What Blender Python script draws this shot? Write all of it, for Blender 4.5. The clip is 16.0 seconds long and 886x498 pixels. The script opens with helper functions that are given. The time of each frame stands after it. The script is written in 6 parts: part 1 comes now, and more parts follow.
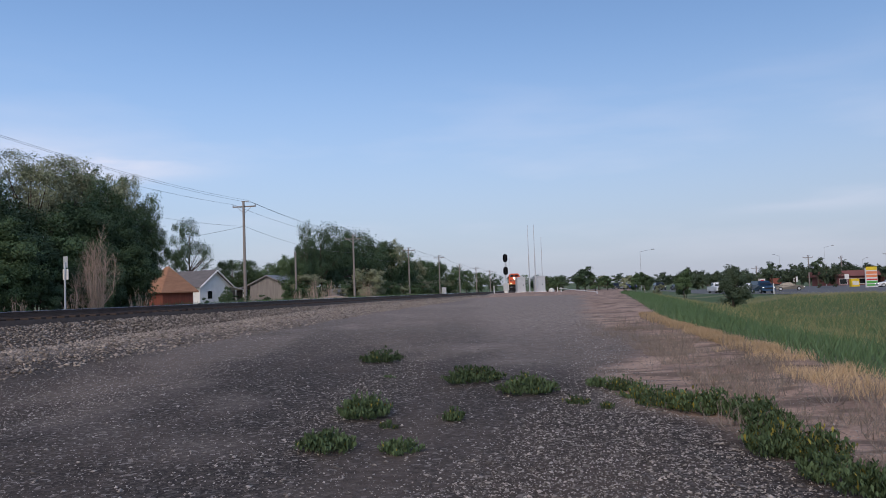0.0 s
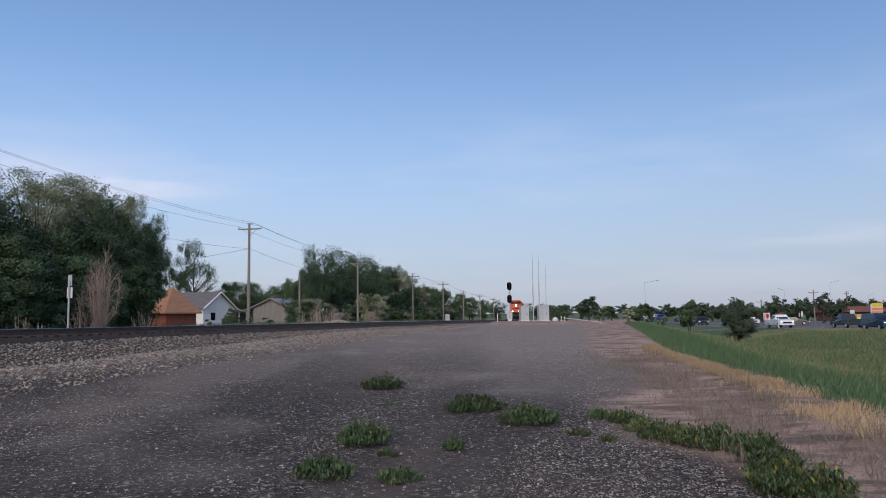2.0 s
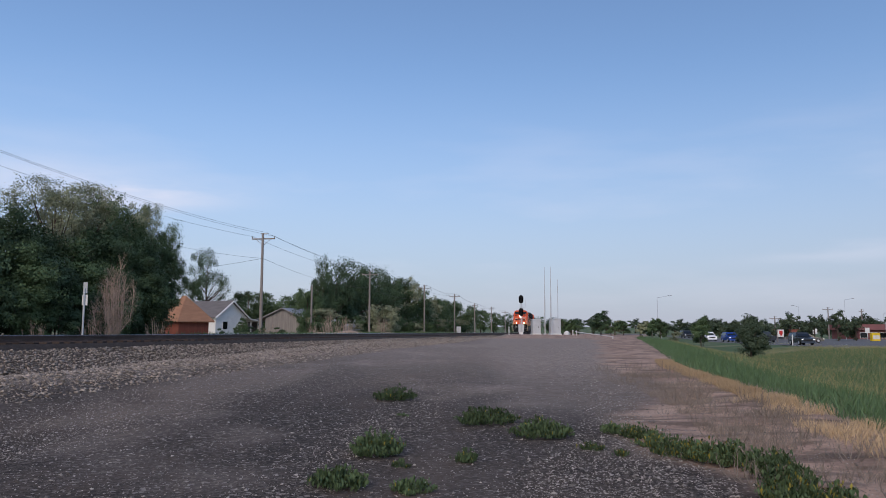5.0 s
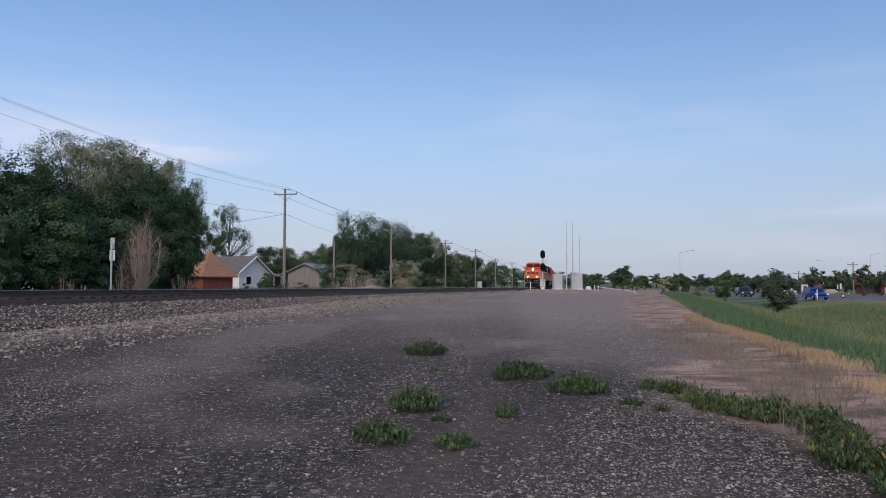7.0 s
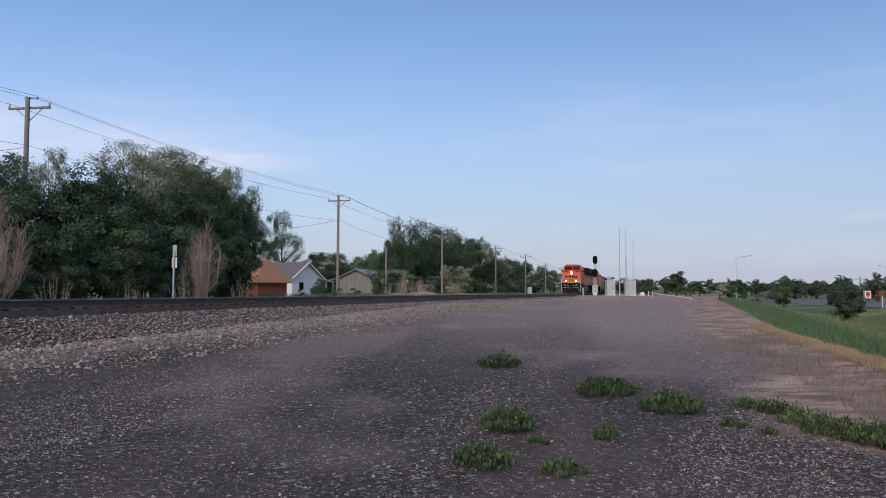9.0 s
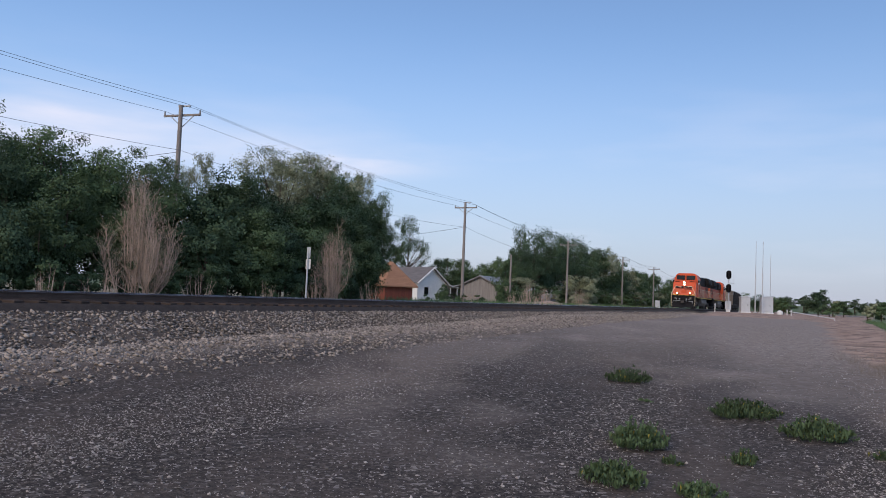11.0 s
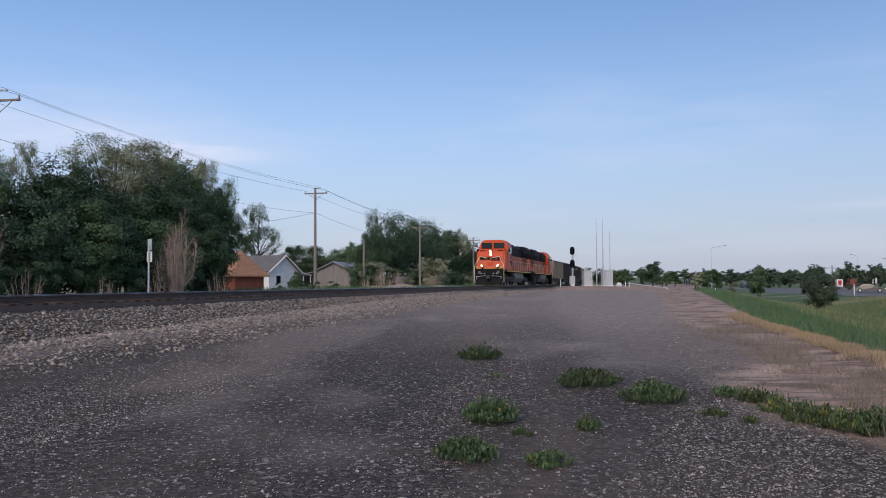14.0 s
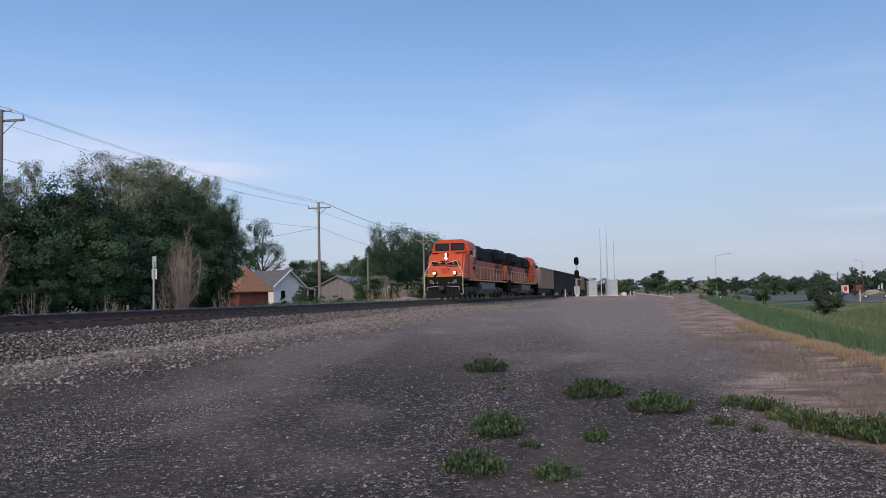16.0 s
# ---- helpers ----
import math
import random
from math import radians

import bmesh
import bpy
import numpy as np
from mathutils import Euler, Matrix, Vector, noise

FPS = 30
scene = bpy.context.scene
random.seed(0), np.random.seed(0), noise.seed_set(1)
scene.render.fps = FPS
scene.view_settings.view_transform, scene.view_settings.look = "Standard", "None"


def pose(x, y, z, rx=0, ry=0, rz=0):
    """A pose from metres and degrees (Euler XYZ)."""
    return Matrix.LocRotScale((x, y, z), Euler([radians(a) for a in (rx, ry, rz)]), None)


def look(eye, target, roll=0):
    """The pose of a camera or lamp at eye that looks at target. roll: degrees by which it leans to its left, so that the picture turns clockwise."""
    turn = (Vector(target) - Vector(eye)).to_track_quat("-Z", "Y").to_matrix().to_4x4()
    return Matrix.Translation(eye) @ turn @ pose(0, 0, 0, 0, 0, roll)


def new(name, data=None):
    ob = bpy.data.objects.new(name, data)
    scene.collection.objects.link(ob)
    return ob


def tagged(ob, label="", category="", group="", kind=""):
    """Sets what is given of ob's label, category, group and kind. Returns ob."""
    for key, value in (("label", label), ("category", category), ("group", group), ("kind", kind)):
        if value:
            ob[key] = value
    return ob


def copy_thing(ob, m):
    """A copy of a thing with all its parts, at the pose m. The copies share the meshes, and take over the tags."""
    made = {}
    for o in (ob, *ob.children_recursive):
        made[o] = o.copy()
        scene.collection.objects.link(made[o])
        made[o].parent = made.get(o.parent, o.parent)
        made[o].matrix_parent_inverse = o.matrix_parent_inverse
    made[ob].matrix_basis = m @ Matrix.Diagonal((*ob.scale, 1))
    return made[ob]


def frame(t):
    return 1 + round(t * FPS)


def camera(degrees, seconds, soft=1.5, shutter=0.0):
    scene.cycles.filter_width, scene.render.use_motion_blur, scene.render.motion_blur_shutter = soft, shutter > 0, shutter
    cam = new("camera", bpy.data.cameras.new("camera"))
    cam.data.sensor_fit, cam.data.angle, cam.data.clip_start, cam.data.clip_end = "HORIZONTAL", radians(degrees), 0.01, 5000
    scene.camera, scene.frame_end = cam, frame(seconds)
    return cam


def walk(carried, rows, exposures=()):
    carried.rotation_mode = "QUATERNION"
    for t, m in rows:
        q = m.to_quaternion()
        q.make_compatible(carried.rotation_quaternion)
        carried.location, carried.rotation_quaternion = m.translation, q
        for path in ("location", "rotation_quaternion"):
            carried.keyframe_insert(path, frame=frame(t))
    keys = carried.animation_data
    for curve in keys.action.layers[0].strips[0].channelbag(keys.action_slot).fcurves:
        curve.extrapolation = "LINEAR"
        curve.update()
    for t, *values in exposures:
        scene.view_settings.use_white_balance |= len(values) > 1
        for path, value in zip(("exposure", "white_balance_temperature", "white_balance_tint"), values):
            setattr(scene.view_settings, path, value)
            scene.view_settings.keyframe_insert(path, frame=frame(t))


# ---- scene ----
cam = camera(58.3, 16.0, 0.9)
PATH = [
    (0, (0.436, 0.409, 1.717), (0.399, 2.406, 1.827), -2.0),
    (0.5, (0.447, 0.43, 1.724), (0.407, 2.426, 1.828), -1.2),
    (1, (0.452, 0.451, 1.723), (0.428, 2.448, 1.833), -0.7),
    (1.5, (0.462, 0.398, 1.725), (0.436, 2.393, 1.861), -1.0),
    (2, (0.447, 0.418, 1.729), (0.4, 2.41, 1.906), -0.7),
    (2.5, (0.45, 0.426, 1.723), (0.393, 2.416, 1.92), -0.7),
    (3, (0.432, 0.394, 1.728), (0.372, 2.382, 1.936), -0.2),
    (5.3, (0.403, 0.34, 1.731), (0.326, 2.328, 1.938), 0.1),
    (5.5, (0.404, 0.355, 1.743), (0.332, 2.344, 1.938), 0.2),
    (6, (0.372, 0.366, 1.744), (0.301, 2.357, 1.919), 0.3),
    (6.5, (0.284, 0.372, 1.743), (0.172, 2.364, 1.88), 0.1),
    (7, (0.161, 0.501, 1.722), (0.034, 2.495, 1.817), 0.1),
    (7.5, (-0.062, 0.652, 1.796), (-0.258, 2.64, 1.902), 1.1),
    (8, (-0.276, 0.676, 1.806), (-0.539, 2.656, 1.906), 0.9),
    (8.2, (-0.369, 0.69, 1.839), (-0.634, 2.669, 1.94), 0.7),
    (10.3, (-0.466, 0.819, 1.857), (-0.689, 2.803, 1.976), -0.3),
    (10.5, (-0.498, 0.81, 1.858), (-0.784, 2.786, 1.978), 0.3),
    (11, (-0.528, 0.744, 1.863), (-1.079, 2.663, 1.982), 2.4),
    (11.5, (-0.547, 0.733, 1.857), (-1.298, 2.583, 1.975), 2.7),
    (12, (-0.546, 0.724, 1.866), (-1.208, 2.605, 2.014), 2.0),
    (12.5, (-0.503, 0.813, 1.872), (-0.9, 2.766, 2.045), 0.8),
    (13, (-0.486, 0.843, 1.852), (-0.734, 2.822, 1.996), 0.3),
    (13.5, (-0.479, 0.849, 1.855), (-0.683, 2.835, 1.966), -0.1),
    (14, (-0.48, 0.841, 1.851), (-0.669, 2.831, 1.938), -0.3),
    (14.5, (-0.482, 0.829, 1.861), (-0.674, 2.817, 1.955), -0.6),
    (15, (-0.477, 0.885, 1.848), (-0.665, 2.872, 1.961), -1.0),
    (15.5, (-0.469, 0.842, 1.862), (-0.653, 2.83, 1.98), -1.3),
    (16, (-0.477, 0.807, 1.861), (-0.675, 2.793, 1.979), -1.2),
]
walk(cam, [(t, look(eye, target, roll)) for t, eye, target, roll in PATH], [(0, 0.28, 6150, 11), (5, 0.28, 6150, 11), (8, 0.32, 6150, 11), (10.5, 0.33, 6150, 11), (11.5, 0.46, 6150, 11), (12.2, 0.48, 6150, 11), (13, 0.36, 6150, 11), (16, 0.33, 6150, 11)])

# ---- world and sun ----
world = bpy.data.worlds.new("evening_sky")
scene.world = world
world.use_nodes = True
wn, wl = world.node_tree.nodes, world.node_tree.links
wn.clear()
w_out = wn.new("ShaderNodeOutputWorld")
w_bg = wn.new("ShaderNodeBackground")
w_sky = wn.new("ShaderNodeTexSky")
w_sky.sky_type = "NISHITA"
w_sky.sun_disc = False
w_sky.sun_elevation = radians(52)
w_sky.sun_rotation = radians(155)
w_sky.air_density, w_sky.dust_density, w_sky.ozone_density = 1.0, 0.4, 3.0
w_bg.inputs["Strength"].default_value = 0.122
# thin high clouds
w_co = wn.new("ShaderNodeTexCoord")
w_map = wn.new("ShaderNodeMapping")
w_map.inputs["Scale"].default_value = (1.6, 1.6, 9.0)
w_map.inputs["Rotation"].default_value = (0, 0, radians(-60))
w_noise = wn.new("ShaderNodeTexNoise")
w_noise.inputs["Scale"].default_value = 1.7
w_noise.inputs["Detail"].default_value = 5
w_ramp = wn.new("ShaderNodeValToRGB")
w_ramp.color_ramp.elements[0].position, w_ramp.color_ramp.elements[1].position = 0.48, 0.72
w_mul = wn.new("ShaderNodeMath"); w_mul.operation = "MULTIPLY"; w_mul.inputs[1].default_value = 0.22
w_mix = wn.new("ShaderNodeMix"); w_mix.data_type = "RGBA"
w_mix.inputs[7].default_value = (5.7, 5.45, 5.9, 1)
wl.new(w_co.outputs["Generated"], w_map.inputs["Vector"])
wl.new(w_map.outputs["Vector"], w_noise.inputs["Vector"])
wl.new(w_noise.outputs["Fac"], w_ramp.inputs["Fac"])
w_band = wn.new("ShaderNodeMapRange")
w_band.interpolation_type = "SMOOTHSTEP"
w_band.inputs["From Min"].default_value, w_band.inputs["From Max"].default_value = 0.32, 0.16
w_low = wn.new("ShaderNodeMath"); w_low.operation = "MULTIPLY"
wl.new(w_ramp.outputs["Color"], w_low.inputs[0]); wl.new(w_band.outputs[0], w_low.inputs[1])
wl.new(w_low.outputs[0], w_mul.inputs[0])


def wmath(op, a, b):
    q = wn.new("ShaderNodeMath"); q.operation = op
    for i, v in enumerate((a, b)):
        if isinstance(v, (int, float)):
            q.inputs[i].default_value = v
        else:
            wl.new(v, q.inputs[i])
    return q.outputs[0]


w_xyz = wn.new("ShaderNodeSeparateXYZ")
wl.new(w_co.outputs["Generated"], w_xyz.inputs[0])
w_az = wmath("ARCTAN2", w_xyz.outputs["X"], w_xyz.outputs["Y"])
w_wisp = wn.new("ShaderNodeTexNoise")
w_wisp.inputs["Scale"].default_value, w_wisp.inputs["Detail"].default_value = 4.0, 6
wl.new(w_map.outputs["Vector"], w_wisp.inputs["Vector"])
w_sum = w_mul.outputs[0]
# bearing, height, half length, half depth and strength of each streak
for az, el, wide, deep, strong in ((-0.42, 0.157, 0.10, 0.013, 1.35), (-0.80, 0.165, 0.25, 0.035, 1.2), (-1.5, 0.2, 0.4, 0.04, 0.8), (0.44, 0.086, 0.10, 0.010, 0.4), (1.6, 0.2, 0.5, 0.05, 0.5)):
    dx = wmath("DIVIDE", wmath("SUBTRACT", w_az, az), wide)
    dz = wmath("DIVIDE", wmath("SUBTRACT", w_xyz.outputs["Z"], wmath("ADD", el - 0.02, wmath("MULTIPLY", w_wisp.outputs["Fac"], 0.04))), deep)
    d2 = wmath("ADD", wmath("MULTIPLY", dx, dx), wmath("MULTIPLY", dz, dz))
    w_sum = wmath("ADD", w_sum, wmath("MULTIPLY", wmath("POWER", 2.718, wmath("MULTIPLY", d2, -1.0)), wmath("MULTIPLY", w_wisp.outputs["Fac"], strong)))
w_top = wmath("MINIMUM", w_sum, 0.85)
wl.new(w_top, w_mix.inputs[0])
# evening haze, thickest at the horizon
w_sep = wn.new("ShaderNodeSeparateXYZ")
w_rng = wn.new("ShaderNodeMapRange")
w_rng.interpolation_type = "SMOOTHSTEP"
w_rng.inputs["From Min"].default_value, w_rng.inputs["From Max"].default_value = -0.05, 0.34
w_rng.inputs["To Min"].default_value, w_rng.inputs["To Max"].default_value = 0.92, 0.0
w_haze = wn.new("ShaderNodeMix"); w_haze.data_type = "RGBA"
w_haze.inputs[7].default_value = (2.8, 2.95, 3.65, 1)
wl.new(w_co.outputs["Generated"], w_sep.inputs[0])
wl.new(w_sep.outputs["Z"], w_rng.inputs["Value"])
wl.new(w_sep.outputs["Z"], w_band.inputs["Value"])
wl.new(w_rng.outputs[0], w_haze.inputs[0])
wl.new(w_sky.outputs[0], w_haze.inputs[6])
wl.new(w_haze.outputs[2], w_mix.inputs[6])
wl.new(w_mix.outputs[2], w_bg.inputs["Color"])
wl.new(w_bg.outputs[0], w_out.inputs["Surface"])

sun_data = bpy.data.lights.new("sun", "SUN")
sun_data.energy, sun_data.angle, sun_data.color = 1.9, radians(40), (1.0, 0.80, 0.60)
sun = new("sun", sun_data)
sun.matrix_world = look((-20, -60, 40), (0, 0, 0))


# ---- materials ----
def mat(name, color, rough=0.8, dark=None, scale=6.0, fine=60.0, bump=0.2, metal=0.0, stretch=(1, 1, 1), amount=0.6, per_object=0.0, per_island=0.0, emit=0.0, spec=0.3):
    """A surface with colour variation at two scales and fine relief."""
    m = bpy.data.materials.new(name)
    m.use_nodes = True
    n, l = m.node_tree.nodes, m.node_tree.links
    b = n["Principled BSDF"]
    b.inputs["Roughness"].default_value, b.inputs["Metallic"].default_value = rough, metal
    b.inputs["Specular IOR Level"].default_value = spec
    dark = dark or tuple(c * 0.6 for c in color)
    co = n.new("ShaderNodeTexCoord")
    mp = n.new("ShaderNodeMapping")
    mp.inputs["Scale"].default_value = stretch
    l.new(co.outputs["Object"], mp.inputs["Vector"])
    big, small = n.new("ShaderNodeTexNoise"), n.new("ShaderNodeTexNoise")
    big.inputs["Scale"].default_value, small.inputs["Scale"].default_value = scale, fine
    big.inputs["Detail"].default_value = small.inputs["Detail"].default_value = 4
    for t in (big, small):
        l.new(mp.outputs["Vector"], t.inputs["Vector"])
    add = n.new("ShaderNodeMath"); add.operation = "ADD"
    l.new(big.outputs["Fac"], add.inputs[0]); l.new(small.outputs["Fac"], add.inputs[1])
    rg = n.new("ShaderNodeMapRange")
    rg.inputs["From Min"].default_value, rg.inputs["From Max"].default_value = 1 - amount * 0.6, 1 + amount * 0.6
    l.new(add.outputs[0], rg.inputs["Value"])
    mix = n.new("ShaderNodeMix"); mix.data_type = "RGBA"
    mix.inputs[6].default_value, mix.inputs[7].default_value = (*dark, 1), (*color, 1)
    l.new(rg.outputs[0], mix.inputs[0])
    last = mix.outputs[2]
    for k in (per_object, per_island):
        if not k:
            continue
        src = n.new("ShaderNodeObjectInfo").outputs["Random"] if k == per_object else n.new("ShaderNodeNewGeometry").outputs["Random Per Island"]
        r2 = n.new("ShaderNodeMapRange")
        r2.inputs["To Min"].default_value, r2.inputs["To Max"].default_value = 1 - k, 1 + k
        l.new(src, r2.inputs["Value"])
        sc = n.new("ShaderNodeVectorMath"); sc.operation = "SCALE"
        l.new(last, sc.inputs[0]); l.new(r2.outputs[0], sc.inputs["Scale"])
        last = sc.outputs[0]
    l.new(last, b.inputs["Base Color"])
    if bump:
        bp = n.new("ShaderNodeBump")
        bp.inputs["Strength"].default_value, bp.inputs["Distance"].default_value = bump, 0.02
        l.new(small.outputs["Fac"], bp.inputs["Height"]); l.new(bp.outputs[0], b.inputs["Normal"])
    if emit:
        b.inputs["Emission Color"].default_value, b.inputs["Emission Strength"].default_value = (*color, 1), emit
    return m


def leaf_mat(name, color, dark):
    m = mat(name, color, 0.65, dark, 0.6, 9.0, 0, per_object=0.24, per_island=0.2, amount=0.8, spec=0.12)
    return m


M = {
    "fence": mat("old_brown_boards", (0.11, 0.066, 0.046), 0.9, (0.055, 0.034, 0.025), 1.0, 12, 0.2, per_object=0.3, stretch=(5, 5, 0.4)),
    "orange": mat("orange_paint", (0.64, 0.088, 0.02), 0.45, (0.45, 0.062, 0.02), 1.2, 14, 0.05, amount=0.9),
    "orange_worn": mat("sooty_faded_orange_paint", (0.56, 0.125, 0.062), 0.6, (0.30, 0.085, 0.052), 0.9, 12, 0.08, amount=0.8, stretch=(1, 1, 0.35)),
    "handrail": mat("cream_handrail_paint", (0.72, 0.60, 0.40), 0.5, None, 2, 20, 0.05),
    "yellow": mat("yellow_paint", (0.75, 0.42, 0.03), 0.5, None, 2, 20, 0.05),
    "black": mat("black_paint", (0.014, 0.014, 0.015), 0.7, (0.007, 0.007, 0.008), 1.5, 18, 0.1, spec=0.12),
    "under": mat("grimy_steel", (0.09, 0.075, 0.062), 0.75, (0.03, 0.026, 0.023), 2, 25, 0.3),
    "tank": mat("dusty_grey_steel", (0.2, 0.18, 0.155), 0.7, (0.09, 0.08, 0.07), 1.5, 16, 0.15),
    "glass": mat("dark_window_glass", (0.01, 0.012, 0.014), 0.08, None, 1, 5, 0, spec=0.6),
    "white": mat("white_paint", (0.74, 0.73, 0.70), 0.6, (0.55, 0.54, 0.52), 1, 12, 0.05),
    "lamp": mat("lit_lamp_lens", (1.0, 0.78, 0.45), 0.3, (1.0, 0.78, 0.45), 1, 5, 0, emit=22.0),
    "ditch": mat("lit_ditch_lamp", (1.0, 0.6, 0.22), 0.3, (1.0, 0.6, 0.22), 1, 5, 0, emit=14.0),
    "hop_tan": mat("faded_tan_hopper_paint", (0.34, 0.265, 0.19), 0.8, (0.23, 0.175, 0.125), 0.7, 9, 0.1, stretch=(1, 1, 0.3)),
    "hop_dark": mat("dark_hopper_paint", (0.045, 0.042, 0.042), 0.75, (0.025, 0.024, 0.024), 0.7, 9, 0.1, stretch=(1, 1, 0.3)),
    "hop_rust": mat("rusty_hopper_paint", (0.12, 0.055, 0.035), 0.85, (0.06, 0.032, 0.025), 0.7, 9, 0.1, stretch=(1, 1, 0.3)),
    "coal": mat("coal", (0.02, 0.02, 0.02), 0.7, None, 4, 30, 0.6),
    "rail": mat("rail_steel", (0.11, 0.075, 0.058), 0.6, (0.055, 0.036, 0.028), 2, 40, 0.15, 0.3),
    "railtop": mat("polished_rail_head", (0.62, 0.61, 0.60), 0.28, (0.5, 0.49, 0.48), 2, 30, 0, 1.0),
    "tie": mat("creosoted_timber", (0.055, 0.04, 0.032), 0.9, (0.028, 0.02, 0.017), 3, 40, 0.4, per_object=0.35, stretch=(0.3, 1, 1)),
    # dark ballast colour that paints in the shade between and beside the ties
    "crib": mat("crib_ballast_shade", (0.06, 0.046, 0.037), 0.9, (0.022, 0.017, 0.014), 4, 30, 0.9, amount=0.7),
    "ballast": mat("ballast_bed", (0.17, 0.13, 0.10), 0.95, (0.045, 0.034, 0.027), 3, 28, 0.9, amount=0.7),
    "stone": mat("ballast_stone", (0.32, 0.27, 0.225), 0.9, (0.18, 0.148, 0.12), 3, 30, 0.3, per_island=0.6),
    "gravel": mat("gravel_stone", (0.33, 0.295, 0.265), 0.9, (0.20, 0.178, 0.158), 3, 30, 0.2, per_island=0.75),
    "wood": mat("weathered_pole_timber", (0.30, 0.265, 0.24), 0.9, (0.17, 0.145, 0.13), 1.5, 22, 0.3, stretch=(4, 4, 0.3)),
    "wire": mat("wire", (0.10, 0.10, 0.11), 0.6, None, 2, 9, 0),
    "porcelain": mat("insulator", (0.25, 0.22, 0.2), 0.3, None, 2, 9, 0),
    "galv": mat("galvanised_steel", (0.50, 0.52, 0.54), 0.5, (0.36, 0.38, 0.4), 1.2, 14, 0.05, 0.25),
    "silver": mat("silver_paint", (0.55, 0.56, 0.57), 0.45, (0.42, 0.43, 0.44), 1, 12, 0.05, 0.2),
    "bark": mat("bark", (0.10, 0.075, 0.055), 0.95, (0.05, 0.038, 0.03), 2, 18, 0.6, stretch=(3, 3, 0.5)),
    "dead": mat("bare_dead_twigs", (0.44, 0.34, 0.27), 0.9, (0.28, 0.21, 0.165), 2, 20, 0.1, per_island=0.3),
    "leaf_a": leaf_mat("elm_leaves", (0.10, 0.145, 0.068), (0.045, 0.075, 0.034)),
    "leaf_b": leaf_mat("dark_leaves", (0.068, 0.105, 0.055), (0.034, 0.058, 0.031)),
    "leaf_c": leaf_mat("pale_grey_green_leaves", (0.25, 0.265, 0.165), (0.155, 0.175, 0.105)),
    "leaf_d": leaf_mat("cedar_needles", (0.092, 0.122, 0.075), (0.048, 0.072, 0.042)),
    "weed": leaf_mat("weed_leaves", (0.105, 0.15, 0.07), (0.042, 0.066, 0.03)),
    "weed_y": leaf_mat("yellowing_weed_leaves", (0.30, 0.24, 0.045), (0.16, 0.15, 0.035)),
    "straw": leaf_mat("dry_straw", (0.50, 0.37, 0.225), (0.33, 0.24, 0.145)),
    "straw_g": leaf_mat("grey_dead_weeds", (0.27, 0.225, 0.185), (0.16, 0.13, 0.108)),
    "grass": leaf_mat("green_grass", (0.10, 0.155, 0.075), (0.052, 0.09, 0.042)),
    "grass_p": leaf_mat("pale_seeding_grass", (0.30, 0.27, 0.14), (0.17, 0.175, 0.08)),
    "asphalt": mat("road_asphalt", (0.16, 0.155, 0.15), 0.9, (0.11, 0.11, 0.105), 0.3, 20, 0.2),
    "shingle": mat("orange_brown_shingles", (0.36, 0.195, 0.115), 0.9, (0.24, 0.122, 0.072), 1.0, 9, 0.4, stretch=(1, 1, 4)),
    "shingle_g": mat("grey_shingles", (0.17, 0.155, 0.15), 0.9, (0.11, 0.1, 0.1), 1.0, 9, 0.4, stretch=(1, 1, 4)),
    "redwood": mat("red_brown_boards", (0.20, 0.062, 0.038), 0.85, (0.12, 0.04, 0.028), 1.0, 12, 0.2, stretch=(5, 5, 0.4)),
    "tin": mat("weathered_tin_roof", (0.33, 0.345, 0.36), 0.6, (0.22, 0.22, 0.225), 0.8, 9, 0.1, 0.3),
    "grey_board": mat("grey_barn_boards", (0.27, 0.25, 0.235), 0.9, (0.15, 0.138, 0.128), 1.0, 12, 0.2, stretch=(5, 5, 0.4)),
    "red_wall": mat("dull_red_wall", (0.20, 0.082, 0.076), 0.85, (0.14, 0.06, 0.056), 0.5, 9, 0.05),
    "red": mat("red_sign_paint", (0.62, 0.04, 0.04), 0.5, None, 1, 9, 0),
    "sign_yellow": mat("yellow_sign", (0.85, 0.62, 0.04), 0.5, None, 1, 9, 0),
    "sign_green": mat("green_sign", (0.12, 0.45, 0.09), 0.5, None, 1, 9, 0),
    "sign_orange": mat("orange_sign", (0.82, 0.28, 0.12), 0.5, None, 1, 9, 0),
    "car_white": mat("white_car_paint", (0.72, 0.73, 0.75), 0.25, (0.66, 0.67, 0.69), 1, 9, 0, spec=0.5),
    "car_dark": mat("dark_grey_car_paint", (0.03, 0.035, 0.042), 0.25, None, 1, 9, 0, spec=0.5),
    "car_blue": mat("dark_blue_car_paint", (0.02, 0.05, 0.10), 0.25, None, 1, 9, 0, spec=0.5),
    "car_royal": mat("royal_blue_car_paint", (0.02, 0.06, 0.30), 0.25, None, 1, 9, 0, spec=0.5),
    "car_tan": mat("tan_car_paint", (0.15, 0.135, 0.115), 0.3, None, 1, 9, 0, spec=0.5),
    "tyre": mat("tyre_rubber", (0.02, 0.02, 0.02), 0.85, None, 4, 30, 0),
    "head": mat("car_headlamp", (1.0, 0.95, 0.85), 0.2, (1, 0.95, 0.85), 1, 5, 0, emit=1.0),
}


# ---- the lie of the land ----
C0, RAIL_Z = 0.158, 1.60
TH = math.atan(C0)
TX, TY = math.sin(TH), math.cos(TH)


